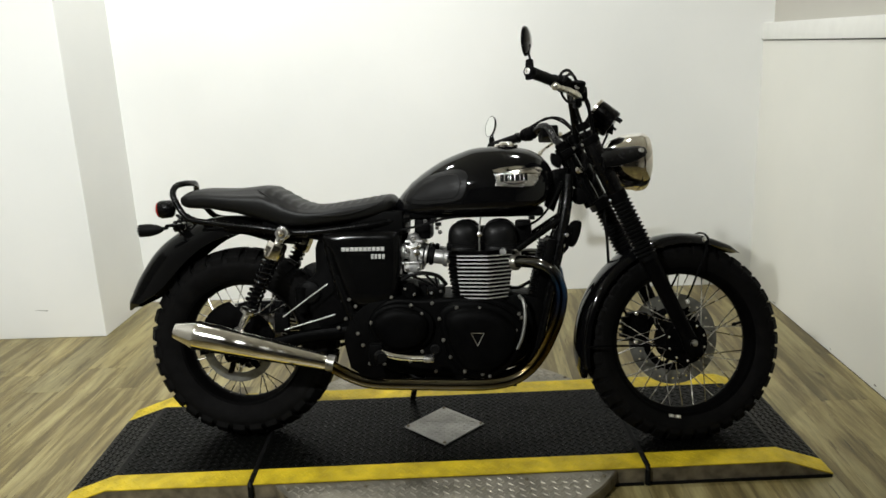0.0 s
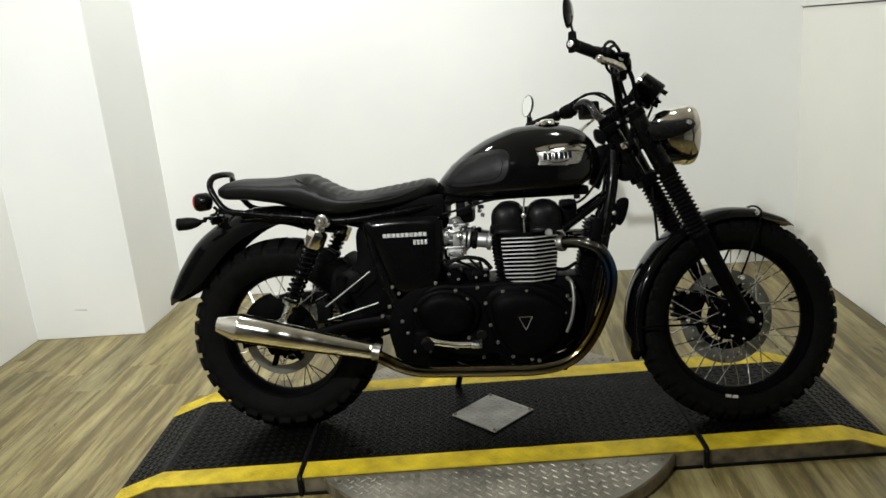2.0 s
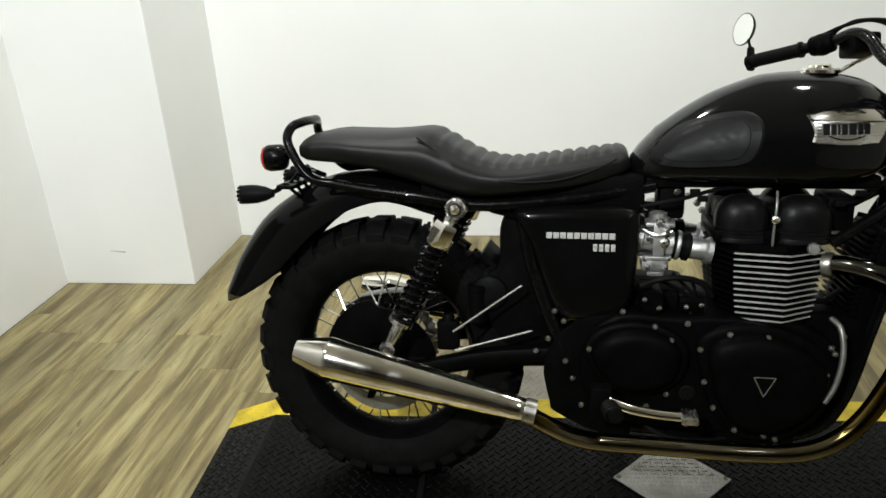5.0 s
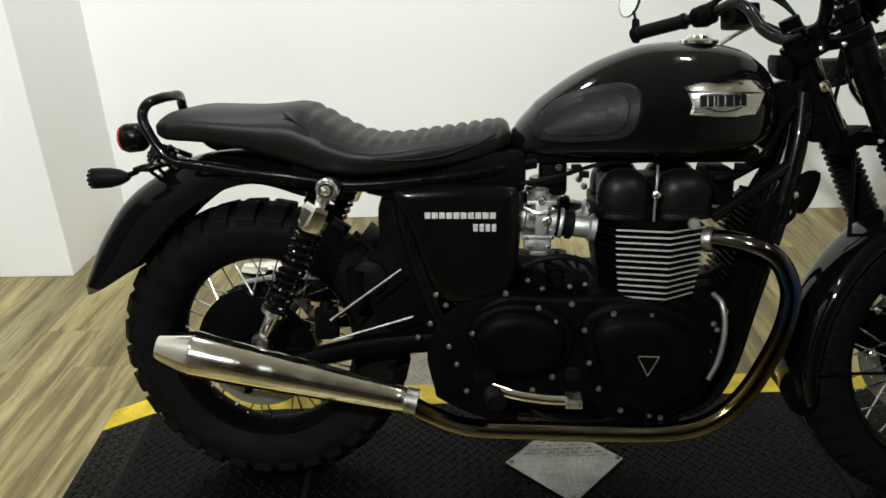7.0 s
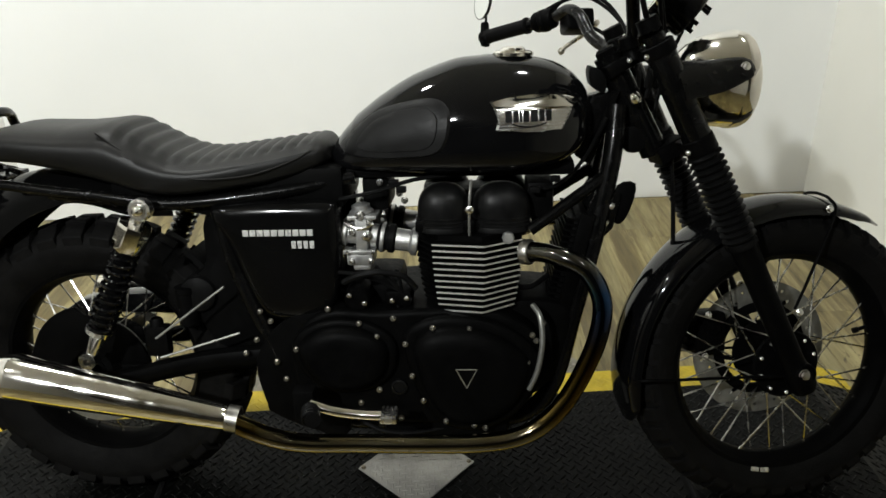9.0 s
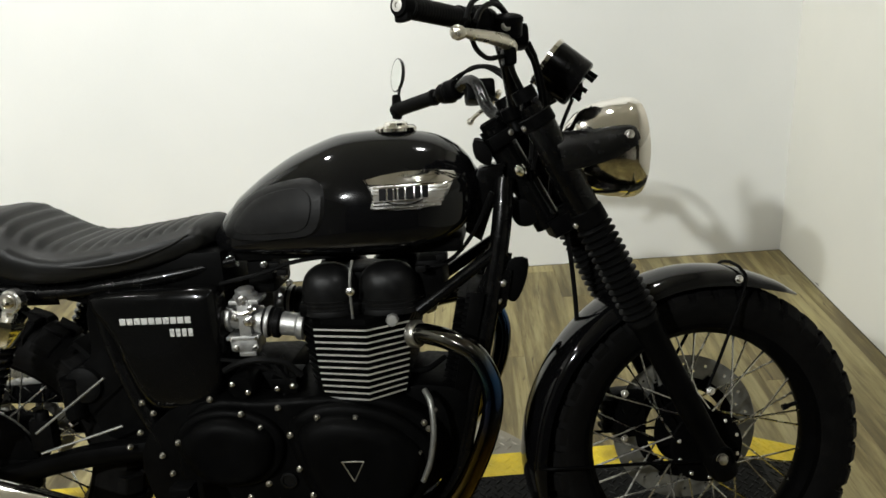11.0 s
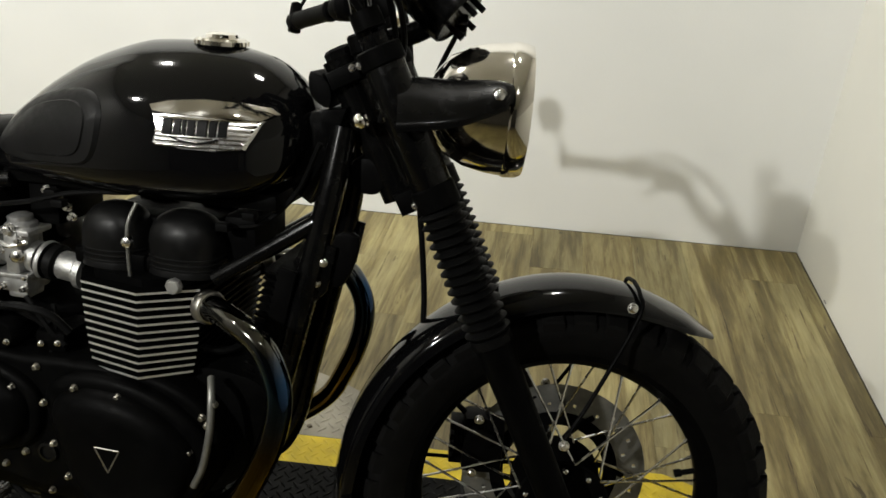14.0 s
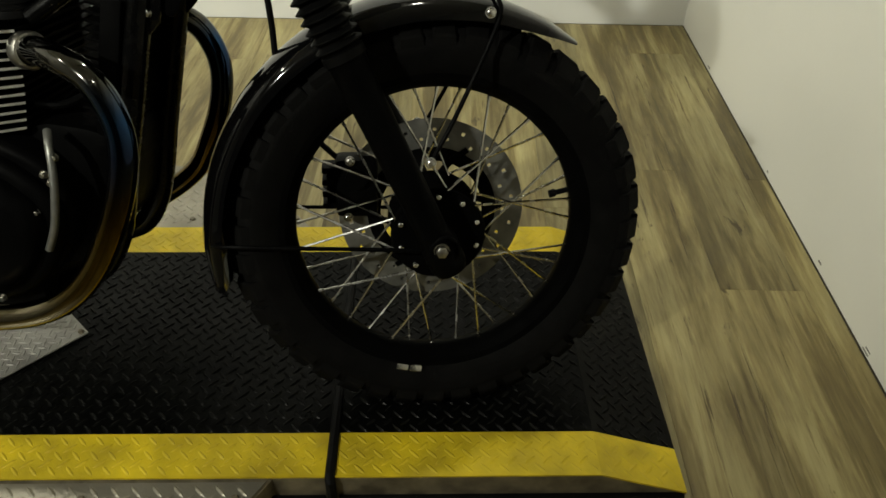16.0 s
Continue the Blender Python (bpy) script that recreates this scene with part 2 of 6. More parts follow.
RAMP_POSE = pose(0.012, 0.0545, 0, 0, 0, 2.2)


def bar_lug(bm, x, y, z, turn, size=0.028, tall=0.0022, m=None):
    """One raised lens-shaped lug of tread plate."""
    c, s = math.cos(turn), math.sin(turn)
    pts = []
    for u, v, h in ((-1, 0, 0), (-0.45, -0.22, 0), (0.45, -0.22, 0), (1, 0, 0), (0.45, 0.22, 0), (-0.45, 0.22, 0), (-0.5, 0, 1), (0.5, 0, 1)):
        px, py = u * size / 2, v * size / 2 * 1.15
        p = Vector((x + c * px - s * py, y + s * px + c * py, z + h * tall))
        pts.append(bm.verts.new(m @ p if m else p))
    a, b, cc, d, e, f, t0, t1 = pts
    for q in ((a, b, t0), (b, cc, t1, t0), (cc, d, t1), (d, e, t1), (e, f, t0, t1), (f, a, t0)):
        bm.faces.new(q)


def tread(bm, x0, x1, y0, y1, z, pitch=0.0208, size=0.0265, keep=None, m=None, tall=0.0022, base=45):
    """Basket-weave tread: lugs turned from cell to cell of a grid that lies with them, so that each end points at a neighbour's middle."""
    c, s = math.cos(radians(base)), math.sin(radians(base))
    reach = int(math.hypot(x1 - x0, y1 - y0) / pitch) // 2 + 2
    xm, ym = (x0 + x1) / 2, (y0 + y1) / 2
    for i in range(-reach, reach + 1):
        for j in range(-reach, reach + 1):
            x, y = xm + pitch * (i * c - j * s), ym + pitch * (i * s + j * c)
            if x0 + 0.009 < x < x1 - 0.009 and y0 + 0.009 < y < y1 - 0.009 and (keep is None or keep(x, y)):
                bar_lug(bm, x, y, z, radians(base if (i + j) % 2 else base - 90), size, tall, m)


def slope_pose(sign):
    """Poses a strip laid flat from x = 0 outward onto the sloping end."""
    run, fall = SX1 - FLAT, H - 0.012
    ang = math.atan2(fall, run)
    return Matrix.Translation((sign * FLAT, 0, H)) @ Matrix.Rotation(sign * ang, 4, "Y"), math.hypot(run, fall)


display_ramp = thing("display_ramp", "low black tread-plate display ramp with yellow painted edges", "ramp", m=RAMP_POSE)
Y0, Y1, YI0, YI1 = -0.325, 0.342, -0.238, 0.252
cuts = [SX0, GAPS[0] - 0.007, GAPS[0] + 0.007, GAPS[1] - 0.007, GAPS[1] + 0.007, SX1]
for k, (xa, xb) in enumerate(((cuts[0], cuts[1]), (cuts[2], cuts[3]), (cuts[4], cuts[5]))):
    out = [(xa, 0.0), (xb, 0.0), (xb, H - 0.004), (xa, H - 0.004)]
    if k == 0:
        out = [(xa, 0.0), (xb, 0.0), (xb, H - 0.004), (-FLAT, H - 0.004), (xa, 0.008)]
    if k == 2:
        out = [(xa, 0.0), (xb, 0.0), (xb, 0.008), (FLAT, H - 0.004), (xa, H - 0.004)]
    sec = part("section", prism(out, Y0 + 0.004, Y1 - 0.004), RAMP_SIDE, display_ramp, "dull grey steel ramp section", False)
    part("edge_strip", box(xa + 0.004, xb - 0.004, Y0 - 0.005, Y0 + 0.004, 0.0, 0.008, bevel=0.002), RUBBER_SEAL, sec, "black rubber strip along the foot")
    for nm, mat, ya, yb, lab in (("tread_plate", RAMP_BLACK, YI0, YI1, "black painted tread plate"), ("yellow_strip", RAMP_YELLOW, Y0, YI0, "yellow painted safety edge"), ("yellow_strip", RAMP_YELLOW, YI1, Y1, "yellow painted safety edge")):
        fa, fb = max(xa, -FLAT), min(xb, FLAT)
        bm = box(fa, fb, ya, yb, H - 0.004, H)
        tall = 0.0022 if mat is RAMP_BLACK else 0.0013
        tread(bm, fa, fb, ya, yb, H, tall=tall)
        for sign in (-1, 1):
            if (sign < 0 and k == 0) or (sign > 0 and k == 2):
                m, run = slope_pose(sign)
                q = bmesh.new()
                add_box(q, min(0, sign * run), max(0, sign * run), ya, yb, -0.004, 0)
                bmesh.ops.transform(q, matrix=m, verts=q.verts)
                tmp = bpy.data.meshes.new("tmp")
                q.to_mesh(tmp)
                q.free()
                bm.from_mesh(tmp)
                bpy.data.meshes.remove(tmp)
                tread(bm, min(0, sign * run) + 0.004, max(0, sign * run) - 0.004, ya, yb, 0, m=m, tall=tall)
        part(nm, bm, mat, sec, lab, False)
for g in GAPS:
    part("rubber_strip", tube([(g, Y0 - 0.004, 0.004), (g, Y0 - 0.004, H - 0.006), (g, Y0 + 0.002, H + 0.001), (g, -0.1, H), (g, 0.1, H), (g, Y1, H)], 0.0085, 8, smooth=False), RUBBER_SEAL, display_ramp, "black rubber joint strip")
# The square alloy plate set on its corner in the middle of the deck.
A = 0.1425
bm = bmesh.new()
add_box(bm, -A / 2**0.5, A / 2**0.5, -A / 2**0.5, A / 2**0.5, 0, 0.004, bevel=0.001, segments=1)
tread(bm, -A / 2**0.5, A / 2**0.5, -A / 2**0.5, A / 2**0.5, 0.004, 0.0140, 0.0180, tall=0.0013, base=45)
plate = part("diamond_plate", bm, ALLOY_PLATE, display_ramp, "bare alloy tread plate set as a diamond", False)
plate.matrix_local = pose(0, 0, H + 0.0025, 0, 0, 45)
for x, y in ((-1, 0), (1, 0), (0, -1), (0, 1)):
    part("screw", add_lathe(bmesh.new(), [(0.0, 0.0045), (0.004, 0.004), (0.0058, 0.001), (0.0058, -0.001)], pose(x * (A - 0.014), y * (A - 0.014), H + 0.0075), 10), RAMP_SIDE, display_ramp, "steel screw head")

# The round turntable that the ramp lies over.
TT_X, TT_Y, TT_R, TT_Z = 0.0, 0.0, 0.63, 0.055
turntable = thing("turntable", "round bare alloy tread-plate turntable beneath the ramp", "turntable", m=RAMP_POSE @ pose(TT_X, TT_Y, 0))
bm = add_lathe(bmesh.new(), [(0.05, TT_Z), (TT_R - 0.004, TT_Z), (TT_R, TT_Z - 0.004), (TT_R, 0.012), (TT_R - 0.02, 0.0)], steps=96)
part("rim", bm, RAMP_SIDE, turntable, "dull steel turntable rim", False)
for sign, ya, yb in ((-1, -TT_R, Y0 - TT_Y - 0.006), (1, Y1 - TT_Y + 0.006, TT_R)):
    rim = TT_R - 0.002
    inner = ya if sign > 0 else yb
    a0 = math.asin(inner / rim)
    arc = [(rim * math.cos(t), rim * math.sin(t)) for t in np.linspace(a0, sign * math.pi - a0 if sign > 0 else -math.pi - a0, 49)]
    bm = bmesh.new()
    lo = [bm.verts.new((x, y, TT_Z)) for x, y in arc]
    hi = [bm.verts.new((x, y, TT_Z + 0.0035)) for x, y in arc]
    bm.faces.new(hi if sign > 0 else hi[::-1])
    for i in range(len(arc)):
        j = (i + 1) % len(arc)
        bm.faces.new((lo[i], lo[j], hi[j], hi[i]))
    bmesh.ops.recalc_face_normals(bm, faces=bm.faces)
    tread(bm, -TT_R, TT_R, ya, yb, TT_Z + 0.0035, 0.0235, 0.0300, keep=lambda x, y: math.hypot(x, y) < rim - 0.02 and (y < inner - 0.015 if sign < 0 else y > inner + 0.015))
    deck = part("deck_plate", bm, DECK_PLATE, turntable, "dulled bare alloy tread plate", False)
    for x in (-0.49, -0.25, 0.25, 0.49):
        part("screw", add_lathe(bmesh.new(), [(0.0, 0.0045), (0.005, 0.004), (0.0068, 0.001), (0.0068, -0.001)], pose(x, inner + sign * 0.03, TT_Z + 0.004), 10), RAMP_SIDE, turntable, "steel screw head")

# ---- motorcycle materials ----
PAINT = worn("gloss_black_paint", (0.002, 0.002, 0.0022), 0.10, coat=0.45, spread=0.3, scale=6.0, spec=0.06)
SIDE_PAINT = worn("black_side_cover_paint", (0.002, 0.002, 0.002), 0.16, coat=0.16, spread=0.3, scale=6.0, spec=0.05)
SATIN = worn("satin_black_casting", (0.0014, 0.0014, 0.0014), 0.46, spread=0.35, scale=25.0, bump=0.12, grain=420.0, spec=0.024)
MATT = worn("matt_black_metal", (0.0018, 0.0018, 0.0018), 0.5, spread=0.3, scale=30.0, spec=0.03)
FRAME_BLACK = worn("black_powder_coat", (0.0018, 0.0018, 0.0018), 0.24, coat=0.14, spread=0.3, spec=0.08)
TYRE = worn("black_tyre_rubber", (0.0032, 0.0031, 0.003), 0.68, spread=0.35, scale=30.0, bump=0.35, grain=260.0, spec=0.05)
RUBBER = worn("black_moulded_rubber", (0.003, 0.003, 0.003), 0.5, spread=0.25, scale=30.0, bump=0.2, grain=300.0, spec=0.05)
# The warm tint puts the golden floor's reflection into the chrome's colour.
CHROME = worn("polished_chrome", (0.82, 0.79, 0.73), 0.09, metal=1.0, spread=0.06, scale=8.0)
STEEL = worn("brushed_steel", (0.76, 0.75, 0.73), 0.24, metal=1.0, spread=0.05, scale=12.0)
DISC = worn("dull_disc_steel", (0.33, 0.32, 0.29), 0.34, metal=1.0, spread=0.3, scale=30.0)
DARK_DISC = worn("dark_disc_steel", (0.20, 0.20, 0.185), 0.45, metal=0.8, spread=0.3, scale=30.0)
SPOKE = worn("spoke_steel", (0.55, 0.54, 0.51), 0.24, metal=1.0, spread=0.1, scale=12.0)
CAST = worn("cast_alloy", (0.40, 0.40, 0.39), 0.42, metal=0.85, spread=0.25, scale=60.0, bump=0.3, grain=500.0)
FIN_EDGE = worn("polished_fin_edge", (0.64, 0.64, 0.62), 0.42, metal=0.85, spread=0.1, scale=50.0)
LEVER = worn("anodised_alloy_lever", (0.55, 0.52, 0.44), 0.3, metal=0.9, spread=0.08)
BADGE_DARK = worn("dark_badge_infill", (0.003, 0.003, 0.003), 0.5, spec=0.08)
COVER_BLACK = worn("semi_gloss_black_cover", (0.003, 0.003, 0.003), 0.40, spread=0.3, scale=20.0, spec=0.12)
PAD_RUBBER = worn("smooth_pad_rubber", (0.005, 0.005, 0.005), 0.45, spread=0.25, scale=25.0, bump=0.15, grain=300.0, spec=0.12)
GREY_BAR = worn("silver_print", (0.62, 0.62, 0.60), 0.3, metal=0.5, spread=0.1)
RED_LENS, _n, _l, _b = material("red_lens", (0.30, 0.013, 0.008), 0.18, coat=0.3)
SMOKE, _n, _l, _b = material("smoked_lens", (0.02, 0.02, 0.02), 0.1, coat=0.8)
MIRROR, _n, _l, _b = material("mirror_glass", (0.85, 0.86, 0.84), 0.03, metal=1.0)
GLASS, _n, _l, _b = material("lamp_glass", (0.9, 0.92, 0.92), 0.03)
_b.inputs["Transmission Weight"].default_value = 0.9


def leather():
    m, nodes, links, b = material("black_seat_vinyl", (0.016, 0.016, 0.0155), 0.45, spec=0.2)
    n = noise_node(nodes, links, 7, 5.0)
    r = ramp_node(nodes, links, n.outputs["Fac"], [(0.3, (0.0022, 0.0022, 0.002)), (0.7, (0.005, 0.0049, 0.0045))])
    links.new(r.outputs["Color"], b.inputs["Base Color"])
    tc = nodes.new("ShaderNodeTexCoord")
    v = nodes.new("ShaderNodeTexVoronoi")
    v.inputs["Scale"].default_value = 650
    links.new(tc.outputs["Object"], v.inputs["Vector"])
    bump_node(nodes, links, v.outputs["Distance"], b, 0.10, 0.001)
    return m


def heat_chrome():
    """Chrome that exhaust heat has tinted blue and then straw along the pipe's fall; dark reflections are put into its
    colour.
    """
    m, nodes, links, b = material("darkened_heat_chrome", (0.8, 0.78, 0.74), 0.1, metal=1.0)
    tc = nodes.new("ShaderNodeTexCoord")
    sep = nodes.new("ShaderNodeSeparateXYZ")
    links.new(tc.outputs["Object"], sep.inputs[0])
    n = noise_node(nodes, links, 9, 4.0)
    mix = nodes.new("ShaderNodeMath")
    mix.operation = "MULTIPLY_ADD"
    mix.inputs[1].default_value = 0.09
    links.new(n.outputs["Fac"], mix.inputs[0])
    links.new(sep.outputs["Z"], mix.inputs[2])
    # Heat tint, with every stop darkened to stand for a dark room reflected.
    r = ramp_node(nodes, links, mix.outputs[0], [(0.29, (0.22, 0.20, 0.15)), (0.35, (0.11, 0.078, 0.025)), (0.44, (0.075, 0.047, 0.008)), (0.50, (0.040, 0.028, 0.010)), (0.55, (0.018, 0.028, 0.06)), (0.615, (0.022, 0.055, 0.12)), (0.655, (0.09, 0.088, 0.078))])
    links.new(r.outputs["Color"], b.inputs["Base Color"])
    return m


SEAT = leather()
HEADER = heat_chrome()

# ---- motorcycle ----
# The bike leans on its stand: x ahead, y to its left, z up the wheels' plane.
LEAN_POSE = Matrix.Translation((0.026, -0.002, H - 0.016)) @ Matrix.Rotation(radians(-3.2), 4, "Z") @ Matrix.Rotation(radians(-10.0), 4, "X")
bike = thing("motorcycle", "black classic twin-cylinder motorcycle leaning on its side stand on the ramp", "motorcycle", m=LEAN_POSE)

AXLE_R, AXLE_F = (-0.706, 0.004, 0.351), (0.793, 0.0, 0.338)
AXIS_P, RAKE, TURNED = Vector((0.445, 0, 0.92)), radians(27.5), radians(12.0)
AXIS_D = Vector((-math.sin(RAKE), 0, math.cos(RAKE)))
STEER = Matrix.Translation(AXIS_P) @ Matrix.Rotation(TURNED, 4, AXIS_D) @ Matrix.Translation(-AXIS_P)
BAR_TILT = STEER @ Matrix.Translation((0.304, 0.028, 1.077)) @ Matrix.Rotation(radians(-2.2), 4, "Z") @ Matrix.Diagonal((1.0, 0.95, 1.0, 1.0)) @ Matrix.Rotation(radians(-7.0), 4, "X") @ Matrix.Translation((-0.3, 0, -1.08))


def bpart(name, bm, mat, parent=None, label="", m=None, smooth=True):
    """A part of the motorcycle; m moves its points first."""
    if m is not None:
        bmesh.ops.transform(bm, matrix=m, verts=bm.verts)
    bmesh.ops.recalc_face_normals(bm, faces=bm.faces)
    return part(name, bm, mat, parent or bike, label, smooth)


def lathe_y(bm, profile, x, z, y=0.0, steps=40, sign=1, cap=False):
    """Turn (radius, along) about an axle that runs along y through (x, z)."""
    return add_lathe(bm, profile, Matrix.Translation((x, y, z)) @ Matrix.Rotation(radians(-90 * sign), 4, "X"), steps, cap)


def bolt(bm, x, y, z, r=0.006, h=0.006, sign=-1):
    """A hexagon bolt head with its washer, its head towards sign * y."""
    m = Matrix.Translation((x, y, z)) @ Matrix.Rotation(radians(-90 * sign), 4, "X")
    add_lathe(bm, [(r * 1.35, 0), (r * 1.35, h * 0.25), (r, h * 0.25)], m, 12)
    add_lathe(bm, [(r, h * 0.25), (r, h), (r * 0.75, h * 1.15), (0.0003, h * 1.15)], m, 6)
    return bm


def wheel_parts(side, axle, rim_r, tyre_r, tyre_w, knobs, m, spokes=36, hub_r=0.035, flange=0.052, hub_w=0.055):
    """Tyre with blocks, rim, hub and spokes; the spokes hang on the rim."""
    at = Matrix.Translation(axle)
    turn = m @ at @ Matrix.Rotation(radians(-90), 4, "X")
    bm = bmesh.new()
    w, sw = tyre_w / 2, tyre_r - (0.015 if side == "rear" else 0.0105)
    prof = [(rim_r + 0.004, -w * 0.62), (rim_r + 0.016, -w * 0.78), ((rim_r + sw) / 2, -w * 0.98), (sw - 0.030, -w * 0.97), (sw - 0.012, -w * 0.80), (sw, -w * 0.35), (sw + 0.001, 0)]
    prof += [(r, -h) for r, h in prof[-2::-1]]
    prof += [(rim_r - 0.002, w * 0.5), (rim_r - 0.002, -w * 0.5), prof[0]]
    add_lathe(bm, prof, turn, 96)
    tyre = bpart(side + "_tyre", bm, TYRE, None, "black knobbly block-tread tyre")
    # Tread blocks: two rows over the crown, one on each shoulder that reaches down the side.
    step = 2 * math.pi / knobs
    for row, (c, half, off) in enumerate(((-0.27, 0.215, 0.0), (0.27, 0.215, 0.12), (-0.78, 0.23, 0.06), (0.78, 0.23, 0.0))):
        half_a = step * (0.375 if row < 2 else 0.365)
        q = bmesh.new()
        p = []
        for da in (-half_a, half_a):
            for h, lift in ((c - half, 0), (c + half, 0), (c + half, 1), (c - half, 1)):
                h = max(-1.04, min(1.04, h))
                base = sw - 0.001 - max(0.0, abs(h) - 0.3) ** 2 * 0.050
                r = base + ((0.0155 if side == "rear" else 0.011) if lift else -0.006) - (0.002 if lift and abs(h) > 0.9 else 0)
                p.append(q.verts.new((r * math.cos(da * (0.93 if lift else 1.0)), r * math.sin(da * (0.93 if lift else 1.0)), h * w * (1.0 if lift else 0.97))))
        for f in ((0, 1, 2, 3), (7, 6, 5, 4), (0, 4, 5, 1), (1, 5, 6, 2), (2, 6, 7, 3), (3, 7, 4, 0)):
            q.faces.new([p[i] for i in f])
        bmesh.ops.bevel(q, geom=[e for e in q.edges if all(v in (p[2], p[3], p[6], p[7]) for v in e.verts)], offset=0.0022, segments=1, affect="EDGES")
        bmesh.ops.recalc_face_normals(q, faces=q.faces)
        me = bpy.data.meshes.new("tread_block")
        q.to_mesh(me)
        q.free()
        me.materials.append(TYRE)
        for k in range(knobs):
            ob = new("tread_block", me)
            ob.parent = tyre
            ob.matrix_local = turn @ Matrix.Rotation((k + off) * step, 4, "Z")
    bm = bmesh.new()
    rw = w * 0.62
    add_lathe(bm, [(rim_r + 0.012, -rw), (rim_r + 0.010, -rw - 0.003), (rim_r - 0.002, -rw), (rim_r - 0.008, -rw * 0.7), (rim_r - 0.017, -rw * 0.35), (rim_r - 0.018, 0), (rim_r - 0.017, rw * 0.35), (rim_r - 0.008, rw * 0.7), (rim_r - 0.002, rw), (rim_r + 0.010, rw + 0.003), (rim_r + 0.012, rw)], turn, 96)
    rim = bpart(side + "_rim", bm, SATIN, None, "satin black spoked wheel rim")
    bm = bmesh.new()
    hw = hub_w
    add_lathe(bm, [(0.012, -hw - 0.03), (0.02, -hw - 0.03), (0.022, -hw - 0.006), (flange, -hw - 0.004), (flange + 0.003, -hw), (flange, -hw + 0.005), (hub_r + 0.002, -hw + 0.012), (hub_r, 0), (hub_r + 0.002, hw - 0.012), (flange, hw - 0.005), (flange + 0.003, hw), (flange, hw + 0.004), (0.022, hw + 0.006), (0.02, hw + 0.03), (0.012, hw + 0.03)], turn, 40)
    hub = bpart(side + "_hub", bm, SATIN, None, "satin black wheel hub")
    # Spokes: one rod mesh for each of the four kinds, turned about the axle.
    kinds = []
    for flank in (-1, 1):
        for lay in (-1, 1):
            a1 = lay * radians(62)
            p0 = Vector((flange * math.cos(0), 0, flank * (hw - 0.002 + 0.004 * lay)))
            p1 = Vector(((rim_r - 0.013) * math.cos(a1 * 0.48), (rim_r - 0.013) * math.sin(a1 * 0.48), flank * 0.006))
            rod = add_tube(bmesh.new(), [p0, p0.lerp(p1, 0.5), p1], 0.0020, 5, smooth=False)
            add_tube(rod, [p1.lerp(p0, 0.07), p1], 0.003, 5, smooth=False)
            me = bpy.data.meshes.new("spoke")
            rod.to_mesh(me)
            rod.free()
            me.materials.append(SPOKE)
            kinds.append((flank, lay, me))
    per = spokes // 4
    for flank, lay, me in kinds:
        for k in range(per):
            ob = new("spoke", me)
            ob.parent = rim
            ob.matrix_local = turn @ Matrix.Rotation(2 * math.pi * (k + (0.25 if flank > 0 else 0)) / per, 4, "Z")
    return tyre, rim, hub, turn


I4 = Matrix.Identity(4)
rear_tyre, rear_rim, rear_hub, rear_turn = wheel_parts("rear", AXLE_R, 0.216, 0.332, 0.138, 31, I4, 36, 0.05, 0.068, 0.05)
front_tyre, front_rim, front_hub, front_turn = wheel_parts("front", AXLE_F, 0.240, 0.332, 0.106, 40, STEER, 36, 0.034, 0.072, 0.045)

# Front brake disc on the bike's left, with its drilled band and slotted carrier.
bm = bmesh.new()
n = 144
for k in range(n):
    a0, a1 = 2 * math.pi * k / n, 2 * math.pi * (k + 1) / n
    bands = [(0.108, 0.119), (0.1255, 0.1345), (0.141, 0.156)]
    bands += [(0.119, 0.1255)] if k % 8 else []
    bands += [(0.1345, 0.141)] if k % 8 != 4 else []
    for r0, r1 in bands:
        q = [Vector((r * math.cos(a), r * math.sin(a), h)) for h in (0.064, 0.069) for r, a in ((r0, a0), (r1, a0), (r1, a1), (r0, a1))]
        v = [bm.verts.new(p) for p in q]
        for f in ((3, 2, 1, 0), (4, 5, 6, 7), (0, 1, 5, 4), (2, 3, 7, 6)):
            bm.faces.new([v[i] for i in f])
bmesh.ops.remove_doubles(bm, verts=bm.verts, dist=1e-6)
front_disc = bpart("front_brake_disc", bm, DARK_DISC, None, "drilled steel brake disc", front_turn)
for k in range(6):
    a = 2 * math.pi * k / 6
    c, s = math.cos(a), math.sin(a)
    bm = bmesh.new()
    add_tube(bm, [(0.045 * math.cos(a - 0.5), 0.045 * math.sin(a - 0.5), 0.062), (0.085 * math.cos(a - 0.2), 0.085 * math.sin(a - 0.2), 0.064), (0.118 * c, 0.118 * s, 0.066)], 0.009, 6, flat=0.5)
    bpart("carrier_arm", bm, MATT, front_disc, "", front_turn)
bm = bmesh.new()
add_lathe(bm, [(0.03, 0.06), (0.055, 0.06), (0.055, 0.068), (0.03, 0.068)], steps=32)
bpart("carrier_ring", add_lathe(bmesh.new(), [(0.086, 0.0625), (0.109, 0.0625), (0.109, 0.0685), (0.086, 0.0685), (0.086, 0.0625)], steps=48), MATT, front_disc, "black disc carrier ring", front_turn)
bpart("disc_carrier", bm, MATT, front_disc, "black disc carrier", front_turn)
for k in range(10):
    a = 2 * math.pi * k / 10 + 0.3
    bpart("hub_bolt", add_lathe(bmesh.new(), [(0.0045, -0.046), (0.0045, -0.055), (0.003, -0.0565), (0.0001, -0.0565)], Matrix.Translation((0.062 * math.cos(a), 0.062 * math.sin(a), 0)), 8), STEEL, front_hub, "steel hub bolt", front_turn)
